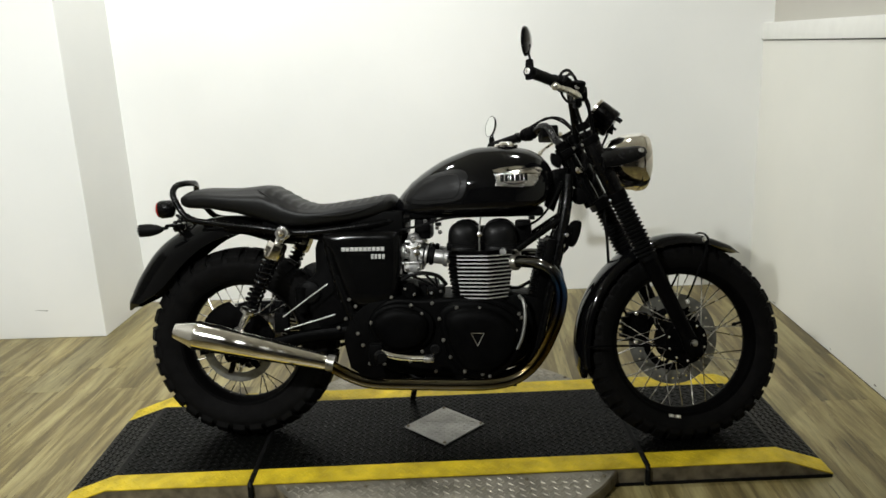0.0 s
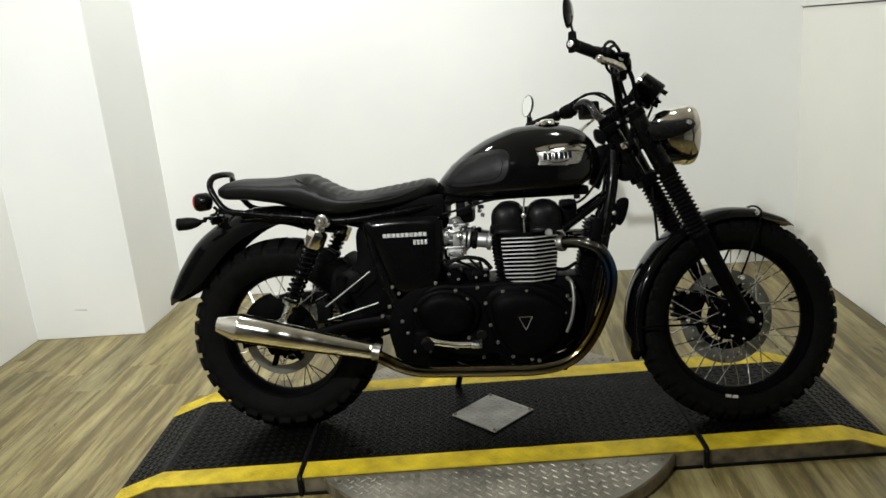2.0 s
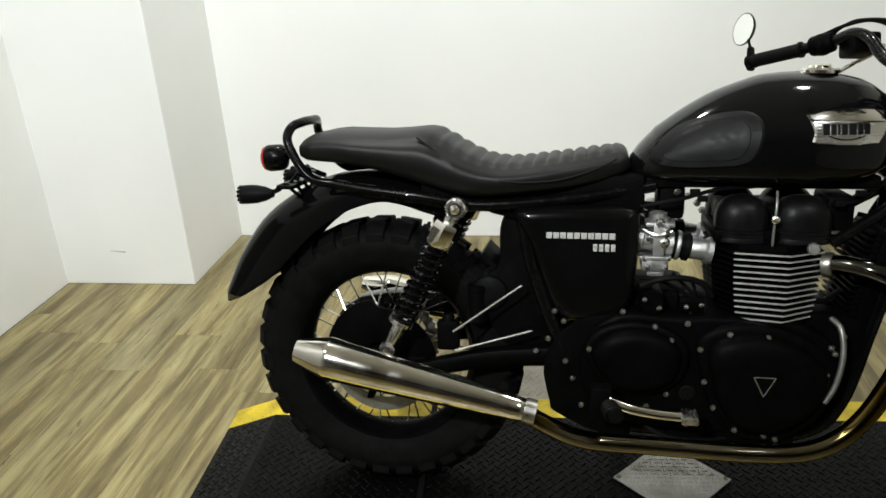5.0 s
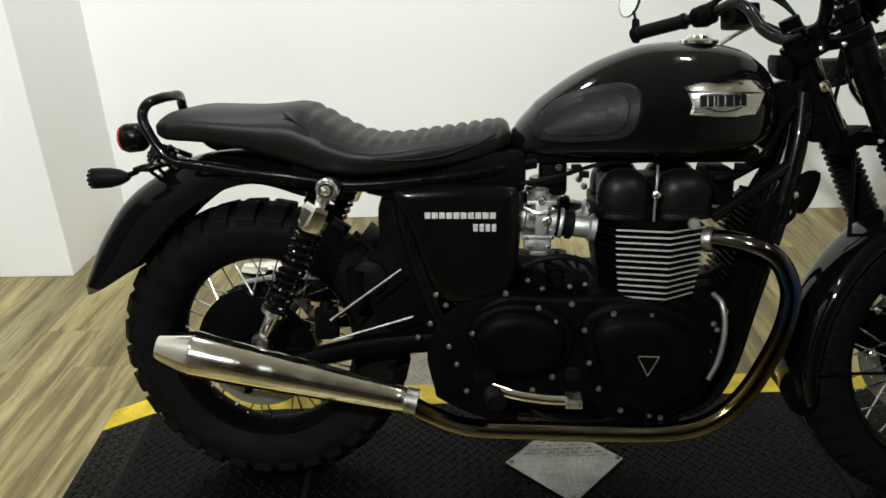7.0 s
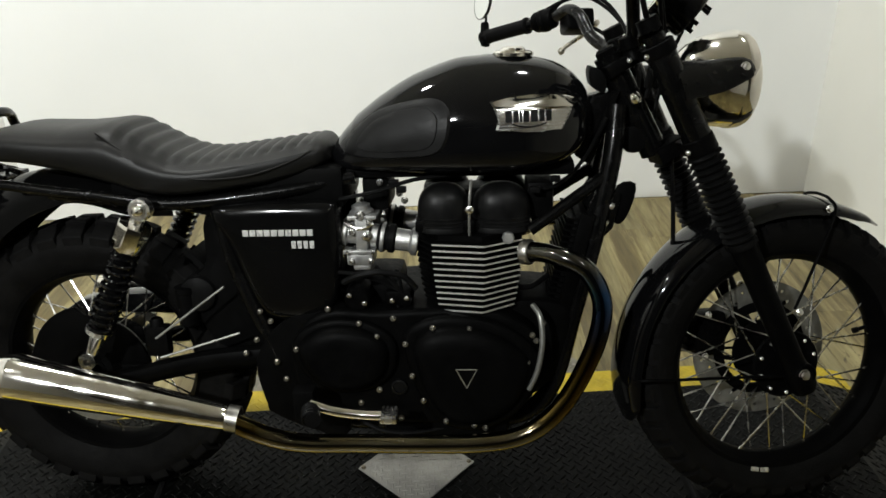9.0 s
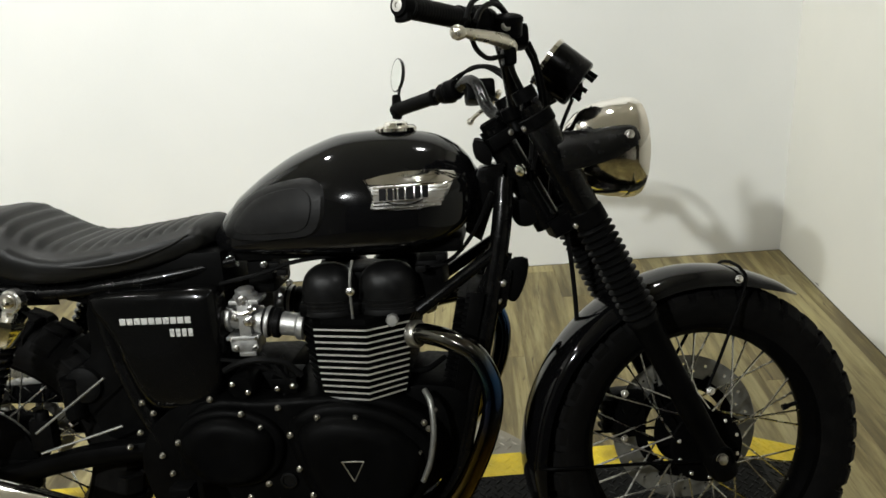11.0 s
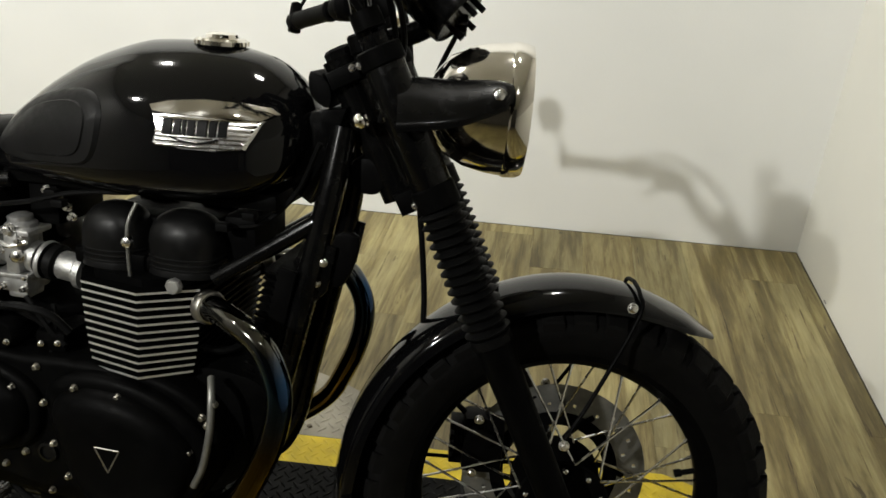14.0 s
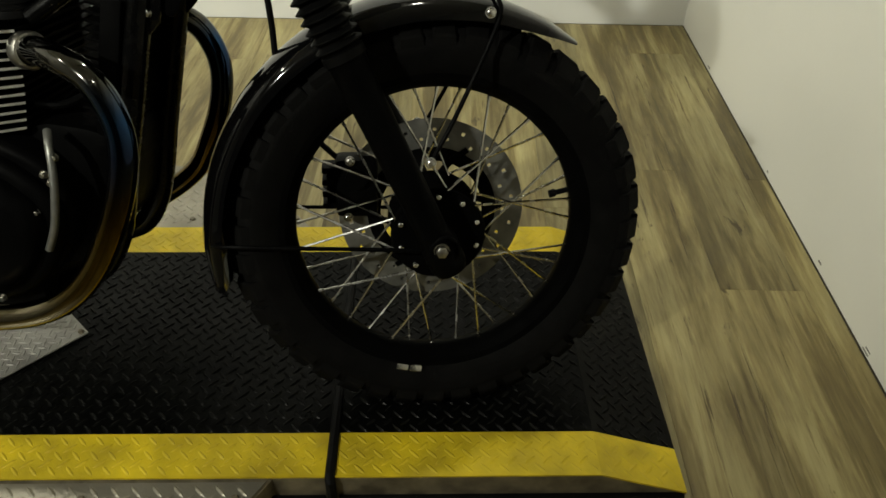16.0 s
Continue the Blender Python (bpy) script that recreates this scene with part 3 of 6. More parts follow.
# Caliper behind the left fork leg.
cal = Matrix.Translation(AXLE_F) @ Matrix.Translation((-0.125, 0.07, 0.045))
bm = bmesh.new()
add_box(bm, -0.035, 0.035, -0.028, 0.030, -0.05, 0.05, bevel=0.012)
add_box(bm, -0.05, -0.02, -0.015, 0.02, -0.035, 0.035, bevel=0.008)
add_lathe(bm, [(0.018, 0), (0.018, 0.008), (0.0002, 0.009)], Matrix.Translation((0, -0.028, 0.02)) @ Matrix.Rotation(radians(90), 4, "X"), 16)
caliper = bpart("front_caliper", bm, SATIN, None, "black brake caliper", STEER @ cal)
for dz in (-0.03, -0.01, 0.01, 0.03):
    bpart("caliper_rib", box(-0.056, -0.034, -0.024, 0.026, dz - 0.005, dz + 0.005, bevel=0.002), SATIN, caliper, "", STEER @ cal)
for dx, dz in ((-0.01, 0.048), (-0.015, -0.048)):
    bpart("caliper_bolt", bolt(bmesh.new(), dx, -0.028, dz, 0.006, 0.007, -1), STEEL, caliper, "bright bolt head", STEER @ cal)
# Valve stem and balance weights.
bpart("valve", add_lathe(bmesh.new(), [(0.0045, 0.0), (0.0045, 0.02), (0.0065, 0.022), (0.0065, 0.032), (0.0002, 0.033)], front_turn @ Matrix.Rotation(radians(-14), 4, "Z") @ Matrix.Translation((0.222, 0, 0)) @ Matrix.Rotation(radians(-90), 4, "Y"), 10), RUBBER, front_tyre)
for k in range(2):
    bm = bmesh.new()
    add_box(bm, -0.005, 0.005, -0.010, 0.010, -0.0025, 0.0025, bevel=0.0012)
    bpart("balance_weight", bm, STEEL, front_rim, "grey stick-on wheel weight", front_turn @ Matrix.Rotation(radians(103 - 5.2 * k), 4, "Z") @ Matrix.Translation((0.249, 0, -0.0415)) @ Matrix.Rotation(radians(15), 4, "Y"))

# Rear sprocket, chain and guard on the left.
bm = bmesh.new()
n = 43
pts = []
for k in range(n * 2):
    r = 0.105 if k % 2 else 0.111
    a = math.pi * k / n
    pts.append((r * math.cos(a), r * math.sin(a)))
inner = [(0.082 * math.cos(math.pi * k / n), 0.082 * math.sin(math.pi * k / n)) for k in range(n * 2)]
add_rings(bm, [[Vector((x, y, 0.066)) for x, y in pts], [Vector((x, y, 0.073)) for x, y in pts], [Vector((x, y, 0.073)) for x, y in inner], [Vector((x, y, 0.066)) for x, y in inner]], closed=True)
for k in range(5):
    a = 2 * math.pi * k / 5 + 0.3
    c, s = math.cos(a), math.sin(a)
    add_tube(bm, [(0.04 * c, 0.04 * s, 0.069), (0.088 * c, 0.088 * s, 0.0695)], 0.017, 8, flat=0.22, smooth=False)
add_lathe(bm, [(0.03, 0.063), (0.052, 0.063), (0.052, 0.071), (0.03, 0.071)], steps=30)
bpart("sprocket", bm, DISC, rear_tyre, "dull grey steel chain sprocket", rear_turn)
CH_R, CH_F = (AXLE_R[0], AXLE_R[2], 0.108), (-0.20, 0.405, 0.045)
bm = bmesh.new()
line = []
for t in np.linspace(radians(95), radians(262), 26):
    line.append((CH_R[0] + CH_R[2] * math.cos(t), CH_R[1] + CH_R[2] * math.sin(t)))
for t in np.linspace(radians(-82), radians(85), 12):
    line.append((CH_F[0] + CH_F[2] * math.cos(t), CH_F[1] + CH_F[2] * math.sin(t)))
line.append(line[0])
total = []
for (xa, za), (xb, zb) in zip(line, line[1:]):
    d = math.hypot(xb - xa, zb - za)
    for k in range(max(1, round(d / 0.0159))):
        u = k / max(1, round(d / 0.0159))
        total.append((xa + (xb - xa) * u, za + (zb - za) * u, math.atan2(zb - za, xb - xa)))
for k, (x, z, ang) in enumerate(total):
    m = Matrix.Translation((x, 0.0695, z)) @ Matrix.Rotation(-ang, 4, "Y")
    q = box(-0.0088, 0.0088, -0.008 if k % 2 else -0.0055, 0.008 if k % 2 else 0.0055, -0.0065, 0.0065, bevel=0.003, segments=1)
    bmesh.ops.transform(q, matrix=m, verts=q.verts)
    me = bpy.data.meshes.new("tmp")
    q.to_mesh(me)
    q.free()
    bm.from_mesh(me)
    bpy.data.meshes.remove(me)
bpart("chain", bm, MATT, None, "dark oiled drive chain", smooth=False)
bm = bmesh.new()
arc = [(-0.86, 0.405), (-0.835, 0.44), (-0.79, 0.468), (-0.72, 0.482), (-0.62, 0.486), (-0.50, 0.482), (-0.36, 0.47)]
add_prism(bm, arc + [(x, z - 0.035 - 0.02 * i / 6) for i, (x, z) in reversed(list(enumerate(arc)))], 0.045, 0.092, 0.004)
bpart("chain_guard", bm, PAINT, None, "gloss black chain guard")

# ---- tank ----


def lerp_table(table, x):
    xs, ys = [p[0] for p in table], [p[1] for p in table]
    return float(np.interp(x, xs, ys))


TANK_TOP = [(-0.150, 0.822), (-0.144, 0.842), (-0.125, 0.864), (-0.100, 0.89), (-0.062, 0.921), (-0.020, 0.948), (0.016, 0.968), (0.060, 0.985), (0.105, 1), (0.150, 1.004), (0.183, 1.005), (0.240, 1.002), (0.284, 0.994), (0.315, 0.982), (0.341, 0.964), (0.362, 0.94), (0.374, 0.911)]
TANK_BOT = [(-0.150, 0.812), (-0.144, 0.796), (-0.13, 0.786), (-0.10, 0.782), (0.113, 0.778), (0.251, 0.782), (0.31, 0.795), (0.345, 0.815), (0.365, 0.845), (0.374, 0.885)]
TANK_W = [(-0.150, 0.040), (-0.144, 0.058), (-0.125, 0.076), (-0.09, 0.092), (-0.03, 0.109), (0.05, 0.127), (0.13, 0.139), (0.20, 0.141), (0.27, 0.132), (0.32, 0.115), (0.35, 0.092), (0.367, 0.066), (0.374, 0.03)]


TANK_K = 1.9


def tank_side(x, z):
    """The tank's half width at a place on its side."""
    zt, zb, w = lerp_table(TANK_TOP, x), lerp_table(TANK_BOT, x), lerp_table(TANK_W, x)
    s = min(1.0, max(0.0, (z - zb) / max(1e-4, zt - zb)))
    if s < 0.36:
        return w * (1 - ((0.36 - s) / 0.36) ** 4.5) ** (1 / 4.5)
    return w * max(0.0, 1 - ((s - 0.36) / 0.64) ** TANK_K) ** (1 / TANK_K)


def tank_ring(x):
    zt, zb, w = lerp_table(TANK_TOP, x), lerp_table(TANK_BOT, x), lerp_table(TANK_W, x)
    half = []
    for k in range(25):
        a = math.pi * k / 24 - math.pi / 2
        c, s = math.cos(a), math.sin(a)
        if s < 0:
            u, v = abs(c) ** (2 / 4.5), -(abs(s) ** (2 / 4.5))
            half.append((w * u, zb + (zt - zb) * (0.36 + 0.36 * v)))
        else:
            u, v = abs(c) ** (2 / TANK_K), abs(s) ** (2 / TANK_K)
            half.append((w * u, zb + (zt - zb) * (0.36 + 0.64 * v)))
    return [Vector((x, -y, z)) for y, z in half] + [Vector((x, y, z)) for y, z in half[-2:0:-1]]


bm = bmesh.new()
xs = sorted({*np.linspace(-0.150, -0.10, 9), *np.linspace(-0.10, 0.30, 28), *np.linspace(0.30, 0.374, 14)})
add_rings(bm, [tank_ring(x) for x in xs])
for i in range(3):
    bmesh.ops.smooth_vert(bm, verts=bm.verts, factor=0.5, use_axis_x=False, use_axis_y=True, use_axis_z=True)
tank = bpart("fuel_tank", bm, PAINT, None, "gloss black teardrop fuel tank")


def on_tank(name, outline, thick, mat, sign, label="", n=5, rows=4, crown=0.0, parent=None):
    """A pad that follows the tank's side, within an outline of (x, z)."""
    cx = sum(p[0] for p in outline) / len(outline)
    cz = sum(p[1] for p in outline) / len(outline)
    bm = bmesh.new()
    rings = []
    for k in range(rows + 1):
        u = 1 - k / rows
        ring = []
        for x, z in outline:
            px, pz = cx + (x - cx) * u, cz + (z - cz) * u
            lift = thick * (0.15 if k == 0 else 1.0) + crown * (1 - u * u)
            if k == 1:
                px, pz, lift = cx + (x - cx) * 0.94, cz + (z - cz) * 0.94, thick
            ring.append(bm.verts.new((px, sign * (tank_side(px, pz) + lift - 0.0015), pz)))
        rings.append(ring)
    m = len(outline)
    for a, b in zip(rings, rings[1:]):
        for i in range(m):
            j = (i + 1) % m
            bm.faces.new((a[i], a[j], b[j], b[i]))
    bmesh.ops.remove_doubles(bm, verts=bm.verts, dist=1e-5)
    return bpart(name, bm, mat, parent or tank, label)


PAD = rounded([(-0.112, 0.826), (-0.104, 0.856), (-0.055, 0.902), (0.025, 0.927), (0.078, 0.927), (0.099, 0.895), (0.078, 0.832), (0.0, 0.818), (-0.07, 0.816)], 5)
for sign in (-1, 1):
    pad = on_tank("knee_pad", PAD, 0.006, PAD_RUBBER, sign, "matt black rubber knee pad", rows=8, parent=bike)
    grow = [(0.0 + (x - 0.0) * 0.8 - 0.002, 0.87 + (z - 0.87) * 0.76) for x, z in PAD]
    on_tank("pad_panel", grow, 0.0085, PAD_RUBBER, sign, rows=6, parent=pad)
    # Winged badge: ribbed lower panel, chrome wing above.
    panel_out = [(0.180, 0.912), (0.25, 0.916), (0.333, 0.910), (0.322, 0.888), (0.312, 0.870), (0.27, 0.866), (0.23, 0.866), (0.184, 0.872), (0.188, 0.890)]
    badge = on_tank("tank_badge", panel_out, 0.004, STEEL, sign, "silver winged tank badge with dark bars", rows=5, parent=bike)
    wing = [(0.172, 0.923), (0.20, 0.930), (0.25, 0.935), (0.30, 0.933), (0.335, 0.926), (0.347, 0.917), (0.333, 0.909), (0.29, 0.911), (0.25, 0.913), (0.20, 0.913), (0.178, 0.915)]
    on_tank("badge_wing", wing, 0.0065, CHROME, sign, "chrome wing of the badge", rows=5, parent=badge)
    for k in range(7):
        zz = 0.871 + k * 0.0062
        xa, xb = 0.187, 0.311 + 0.0030 * k
        on_tank("badge_rib", [(xa, zz - 0.0011), (0.25, zz - 0.0011), (xb, zz - 0.0011), (xb, zz + 0.0011), (0.25, zz + 0.0011), (xa, zz + 0.0011)], 0.0062, CHROME, sign, rows=2, parent=badge)
    for k, wide in enumerate((0.013, 0.010, 0.004, 0.011, 0.014, 0.010, 0.011)):
        xa = 0.201 + (0.0, 0.0155, 0.028, 0.0345, 0.048, 0.0645, 0.077)[k]
        on_tank("badge_bar", [(xa, 0.886), (xa + wide, 0.886), (xa + wide, 0.907), (xa, 0.907)], 0.0072, BADGE_DARK, sign, rows=2, parent=badge)
    arc = []
    for k in range(15):
        x = 0.213 + k * 0.0047
        z = 0.884 - 0.007 * (1 - ((k - 7) / 7) ** 2)
        arc.append((x, sign * (tank_side(x, z) + 0.0055), z))
    bpart("badge_arc", tube(arc, 0.0013, 6), BADGE_DARK, badge, "thin dark curved line")
CAP = Matrix.Translation((0.220, 0, 0.986)) @ Matrix.Rotation(radians(1), 4, "Y")
bpart("cap_seat", add_lathe(bmesh.new(), [(0.034, 0.0), (0.036, 0.003), (0.036, 0.011), (0.033, 0.013)], CAP, 36), MATT, tank, "black filler neck ring")
bm = add_lathe(bmesh.new(), [(0.033, 0.011), (0.0385, 0.014), (0.0385, 0.020), (0.035, 0.0235), (0.024, 0.0245), (0.0225, 0.029), (0.018, 0.0315), (0.0003, 0.032)], CAP, 40)
for k in range(20):
    a = 2 * math.pi * k / 20
    add_box(bm, -0.0015, 0.0015, -0.0015, 0.0015, 0.0, 0.006)
    bmesh.ops.transform(bm, matrix=CAP @ Matrix.Rotation(a, 4, "Z") @ Matrix.Translation((0.0385, 0, 0.014)), verts=bm.verts[-8:])
bpart("filler_cap", bm, CHROME, tank, "chrome fuel filler cap")

# ---- seat ----
SEAT_TOP = [(-0.876, 0.85), (-0.872, 0.872), (-0.858, 0.881), (-0.820, 0.889), (-0.797, 0.891), (-0.740, 0.889), (-0.687, 0.888), (-0.640, 0.891), (-0.600, 0.895), (-0.575, 0.892), (-0.545, 0.877), (-0.519, 0.861), (-0.490, 0.845), (-0.465, 0.834), (-0.425, 0.826), (-0.380, 0.827), (-0.332, 0.834), (-0.270, 0.842), (-0.219, 0.85), (-0.180, 0.855), (-0.165, 0.851), (-0.156, 0.842), (-0.150, 0.82)]
SEAT_BOT = [(-0.876, 0.835), (-0.858, 0.823), (-0.771, 0.817), (-0.677, 0.799), (-0.608, 0.777), (-0.545, 0.757), (-0.505, 0.749), (-0.46, 0.748), (-0.415, 0.751), (-0.272, 0.766), (-0.208, 0.779), (-0.17, 0.795), (-0.150, 0.808)]
SEAT_W = [(-0.876, 0.085), (-0.869, 0.108), (-0.84, 0.124), (-0.75, 0.132), (-0.62, 0.137), (-0.52, 0.143), (-0.42, 0.143), (-0.32, 0.132), (-0.23, 0.113), (-0.17, 0.096), (-0.158, 0.085), (-0.150, 0.06)]
bm = bmesh.new()
rings = []
for x in sorted({*np.linspace(-0.876, -0.83, 8), *np.linspace(-0.84, -0.17, 120), *np.linspace(-0.17, -0.150, 7)}):
    zt, zb, w = lerp_table(SEAT_TOP, x), lerp_table(SEAT_BOT, x), lerp_table(SEAT_W, x)
    pleat = max(0.0, min(1.0, (x + 0.585) / 0.02)) * max(0.0, min(1.0, (-0.175 - x) / 0.02))
    wave = abs(math.sin((x + 0.585) * math.pi / 0.0285)) ** 0.6 - 1.0
    ring = []
    for k in range(48):
        a = 2 * math.pi * k / 48 - math.pi / 2
        c, s = math.cos(a), math.sin(a)
        y = w * math.copysign(abs(c) ** 0.62, c)
        flat = 0.85 if s > 0 else 0.4
        z = zb + (zt - zb) * (0.42 + (0.58 if s > 0 else 0.42) * math.copysign(abs(s) ** flat, s))
        if s > 0.55 and abs(y) < w * 0.80:
            z += 0.0085 * pleat * wave * min(1.0, (w * 0.80 - abs(y)) / 0.012)
        if s > 0 and 0.72 * w < abs(y) < 0.9 * w and x > -0.62:
            z -= 0.002 * pleat
        y *= 1.0 + (0.05 * math.sin((s + 0.2) * 2.2) if s < 0.4 else 0.0)
        ring.append(Vector((x, y, z)))
    rings.append(ring)
add_rings(bm, rings)
seat = bpart("seat", bm, SEAT, None, "black vinyl two-up seat with a pleated rider section")
for sign in (-1, 1):
    bm = tube([(-0.60, sign * 0.118, 0.880), (-0.54, sign * 0.131, 0.840), (-0.48, sign * 0.140, 0.806), (-0.42, sign * 0.1445, 0.792), (-0.36, sign * 0.1435, 0.789), (-0.29, sign * 0.133, 0.795), (-0.22, sign * 0.114, 0.815), (-0.18, sign * 0.1, 0.835)], 0.0022, 6)
    bpart("piping", bm, SEAT, seat, "stitched seat seam")
# Grab rail round the seat's tail.
rail = [(-0.52, -0.125, 0.742), (-0.60, -0.128, 0.755), (-0.70, -0.126, 0.766), (-0.78, -0.122, 0.777), (-0.835, -0.118, 0.786), (-0.868, -0.113, 0.815), (-0.897, -0.105, 0.868), (-0.895, -0.085, 0.898), (-0.882, -0.045, 0.908)]
rail = rail + [(-0.879, 0.0, 0.909)] + [(x, -y, z) for x, y, z in rail[::-1]]
bpart("grab_rail", tube(rail, 0.0105, 12), FRAME_BLACK, None, "black tubular grab rail")

# ---- fenders ----


def fender(name, crown, edge, half, label, m=None, thick=0.0028, mat=PAINT):
    """A mudguard from its crown line and its edge line, both of (x, z)."""
    bm = bmesh.new()
    count = 60
    c = spline([(x, 0, z, 0) for x, z in crown], count)
    e = spline([(x, 0, z, 0) for x, z in edge], count)
    rows = []
    for i in range(count + 1):
        taper = min(1.0, 0.45 + 0.11 * min(i, count - i))
        row = []
        for k in range(17):
            a = math.pi * (k / 16 - 0.5)
            u = abs(math.cos(a)) ** 0.75
            p = e[i] + (c[i] - e[i]) * u
            row.append(bm.verts.new((p[0], half * taper * math.sin(a), p[2])))
        rows.append(row)
    for a, b in zip(rows, rows[1:]):
        for k in range(16):
            bm.faces.new((a[k], a[k + 1], b[k + 1], b[k]))
    bmesh.ops.recalc_face_normals(bm, faces=bm.faces)
    bmesh.ops.solidify(bm, geom=bm.faces[:], thickness=thick)
    return bpart(name, bm, mat, None, label, m)


REAR_CROWN = [(-0.50, 0.765), (-0.62, 0.785), (-0.74, 0.794), (-0.83, 0.782), (-0.90, 0.753), (-0.965, 0.713), (-1.010, 0.674), (-1.048, 0.625), (-1.081, 0.572), (-1.106, 0.513), (-1.117, 0.472)]
REAR_EDGE = [(-0.50, 0.690), (-0.58, 0.707), (-0.64, 0.726), (-0.69, 0.733), (-0.74, 0.723), (-0.80, 0.697), (-0.866, 0.650), (-0.92, 0.596), (-0.970, 0.546), (-1.035, 0.504), (-1.100, 0.470)]
fender("rear_fender", REAR_CROWN, REAR_EDGE, 0.088, "gloss black rear mudguard", mat=SIDE_PAINT)
fc = (AXLE_F[0], AXLE_F[2])
FR = [(0.356, 55), (0.358, 66), (0.361, 82), (0.362, 100), (0.361, 120), (0.360, 140), (0.361, 160), (0.364, 178), (0.364, 190), (0.360, 198)]
crown = [(fc[0] + r * math.cos(radians(a)), fc[1] + r * math.sin(radians(a))) for r, a in FR]
edge = [(fc[0] + (r - d) * math.cos(radians(a)), fc[1] + (r - d) * math.sin(radians(a))) for (r, a), d in zip(FR, (0.006, 0.022, 0.034, 0.038, 0.038, 0.036, 0.036, 0.036, 0.028, 0.010))]
front_fender = fender("front_fender", crown, edge, 0.066, "gloss black front mudguard", STEER)
for sign in (-1, 1):
    bm = tube([(fc[0] + 0.078, sign * 0.0, fc[1] + 0.360), (fc[0] + 0.078, sign * 0.045, fc[1] + 0.352), (fc[0] + 0.074, sign * 0.070, fc[1] + 0.322), (fc[0] + 0.02, sign * 0.082, fc[1] + 0.20), (fc[0] - 0.015, sign * 0.092, fc[1] + 0.135)], 0.0034, 8)
    bpart("fender_stay", bm, SATIN, None, "thin black mudguard stay", STEER)
    bm = tube([(fc[0] - 0.345, sign * 0.0, fc[1] - 0.01), (fc[0] - 0.343, sign * 0.06, fc[1] - 0.005), (fc[0] - 0.29, sign * 0.085, fc[1] - 0.0), (fc[0] - 0.1, sign * 0.093, fc[1] - 0.005), (fc[0] - 0.01, sign * 0.095, fc[1] - 0.01)], 0.0034, 8)
    bpart("fender_stay", bm, SATIN, None, "thin black mudguard stay", STEER)
    bm = bolt(bmesh.new(), fc[0] + 0.064, sign * 0.067, fc[1] + 0.336, 0.006, 0.006, sign)
    bpart("bolt", bm, STEEL, front_fender, "bright bolt head", STEER)

# ---- frame ----
for sign in (-1, 1):
    s = sign
    bpart("down_tube", tube([(0.425, s * 0.03, 0.90), (0.413, s * 0.055, 0.80), (0.385, s * 0.07, 0.66), (0.342, s * 0.075, 0.48), (0.300, s * 0.08, 0.32), (0.235, s * 0.09, 0.252), (0.10, s * 0.1, 0.24), (-0.15, s * 0.11, 0.25), (-0.27, s * 0.11, 0.30)], 0.0195, 12), FRAME_BLACK, None, "black frame down tube")
    bpart("frame_brace", tube([(0.415, s * 0.06, 0.775), (0.33, s * 0.08, 0.718), (0.25, s * 0.095, 0.664)], 0.0125, 10, smooth=False), FRAME_BLACK, None, "black frame brace")
    bpart("seat_rail", tube([(-0.10, s * 0.075, 0.775), (-0.25, s * 0.10, 0.752), (-0.45, s * 0.115, 0.735), (-0.58, s * 0.115, 0.745), (-0.72, s * 0.105, 0.758)], 0.0135, 10), FRAME_BLACK, None, "black seat rail")
    bpart("rear_down_tube", tube([(-0.38, s * 0.105, 0.74), (-0.355, s * 0.115, 0.62), (-0.315, s * 0.12, 0.50), (-0.275, s * 0.12, 0.40), (-0.265, s * 0.115, 0.30)], 0.016, 10), FRAME_BLACK, None, "black rear frame tube")
    bpart("swing_arm", tube([(-0.30, s * 0.105, 0.40, 0.024), (-0.45, s * 0.11, 0.385, 0.022), (-0.60, s * 0.112, 0.352, 0.02), (-0.735, s * 0.112, 0.322, 0.022)], 0.02, 12, flat=1.3), SATIN, None, "black swing arm leg")
    bpart("hanger_rod", tube([(-0.516, s * 0.16, 0.418), (-0.350, s * 0.14, 0.464)], 0.0026, 8, smooth=False), DARK_DISC, None, "thin dull steel footrest hanger rod")
    bpart("hanger_rod", tube([(-0.520, s * 0.16, 0.461), (-0.372, s * 0.14, 0.566)], 0.0026, 8, smooth=False), DARK_DISC, None, "thin dull steel footrest hanger rod")
# Block added to darken the gap between down tubes and fork.
bpart("steering_head_filler", prism(rounded([(0.440, 0.855), (0.482, 0.855), (0.492, 0.83), (0.475, 0.805), (0.448, 0.805), (0.434, 0.828)], 4), -0.026, 0.026, 0.008), MATT, None, "black filler block added below the steering head")
for s in (-1, 1):
    bpart("frame_gusset", prism([(-0.50, 0.748), (-0.36, 0.748), (-0.345, 0.69), (-0.375, 0.70), (-0.44, 0.715)], s * 0.098 - 0.005, s * 0.098 + 0.005, 0.002), SATIN, None, "black frame gusset below the seat")
bpart("backbone", tube([(0.40, 0, 0.90), (0.20, 0, 0.84), (-0.05, 0, 0.80), (-0.25, 0, 0.765)], 0.024, 12), FRAME_BLACK, None, "black frame backbone")
bpart("head_stock", tube([AXIS_P - 0.135 * AXIS_D, AXIS_P + 0.085 * AXIS_D], 0.028, 20, smooth=False), FRAME_BLACK, None, "black steering head")
bm = bmesh.new()
add_prism(bm, [(0.43, 0.93), (0.40, 0.845), (0.375, 0.78), (0.345, 0.80), (0.35, 0.86), (0.375, 0.92)], -0.035, 0.035, 0.006)
bpart("head_gusset", bm, FRAME_BLACK, None, "black steering head gusset")
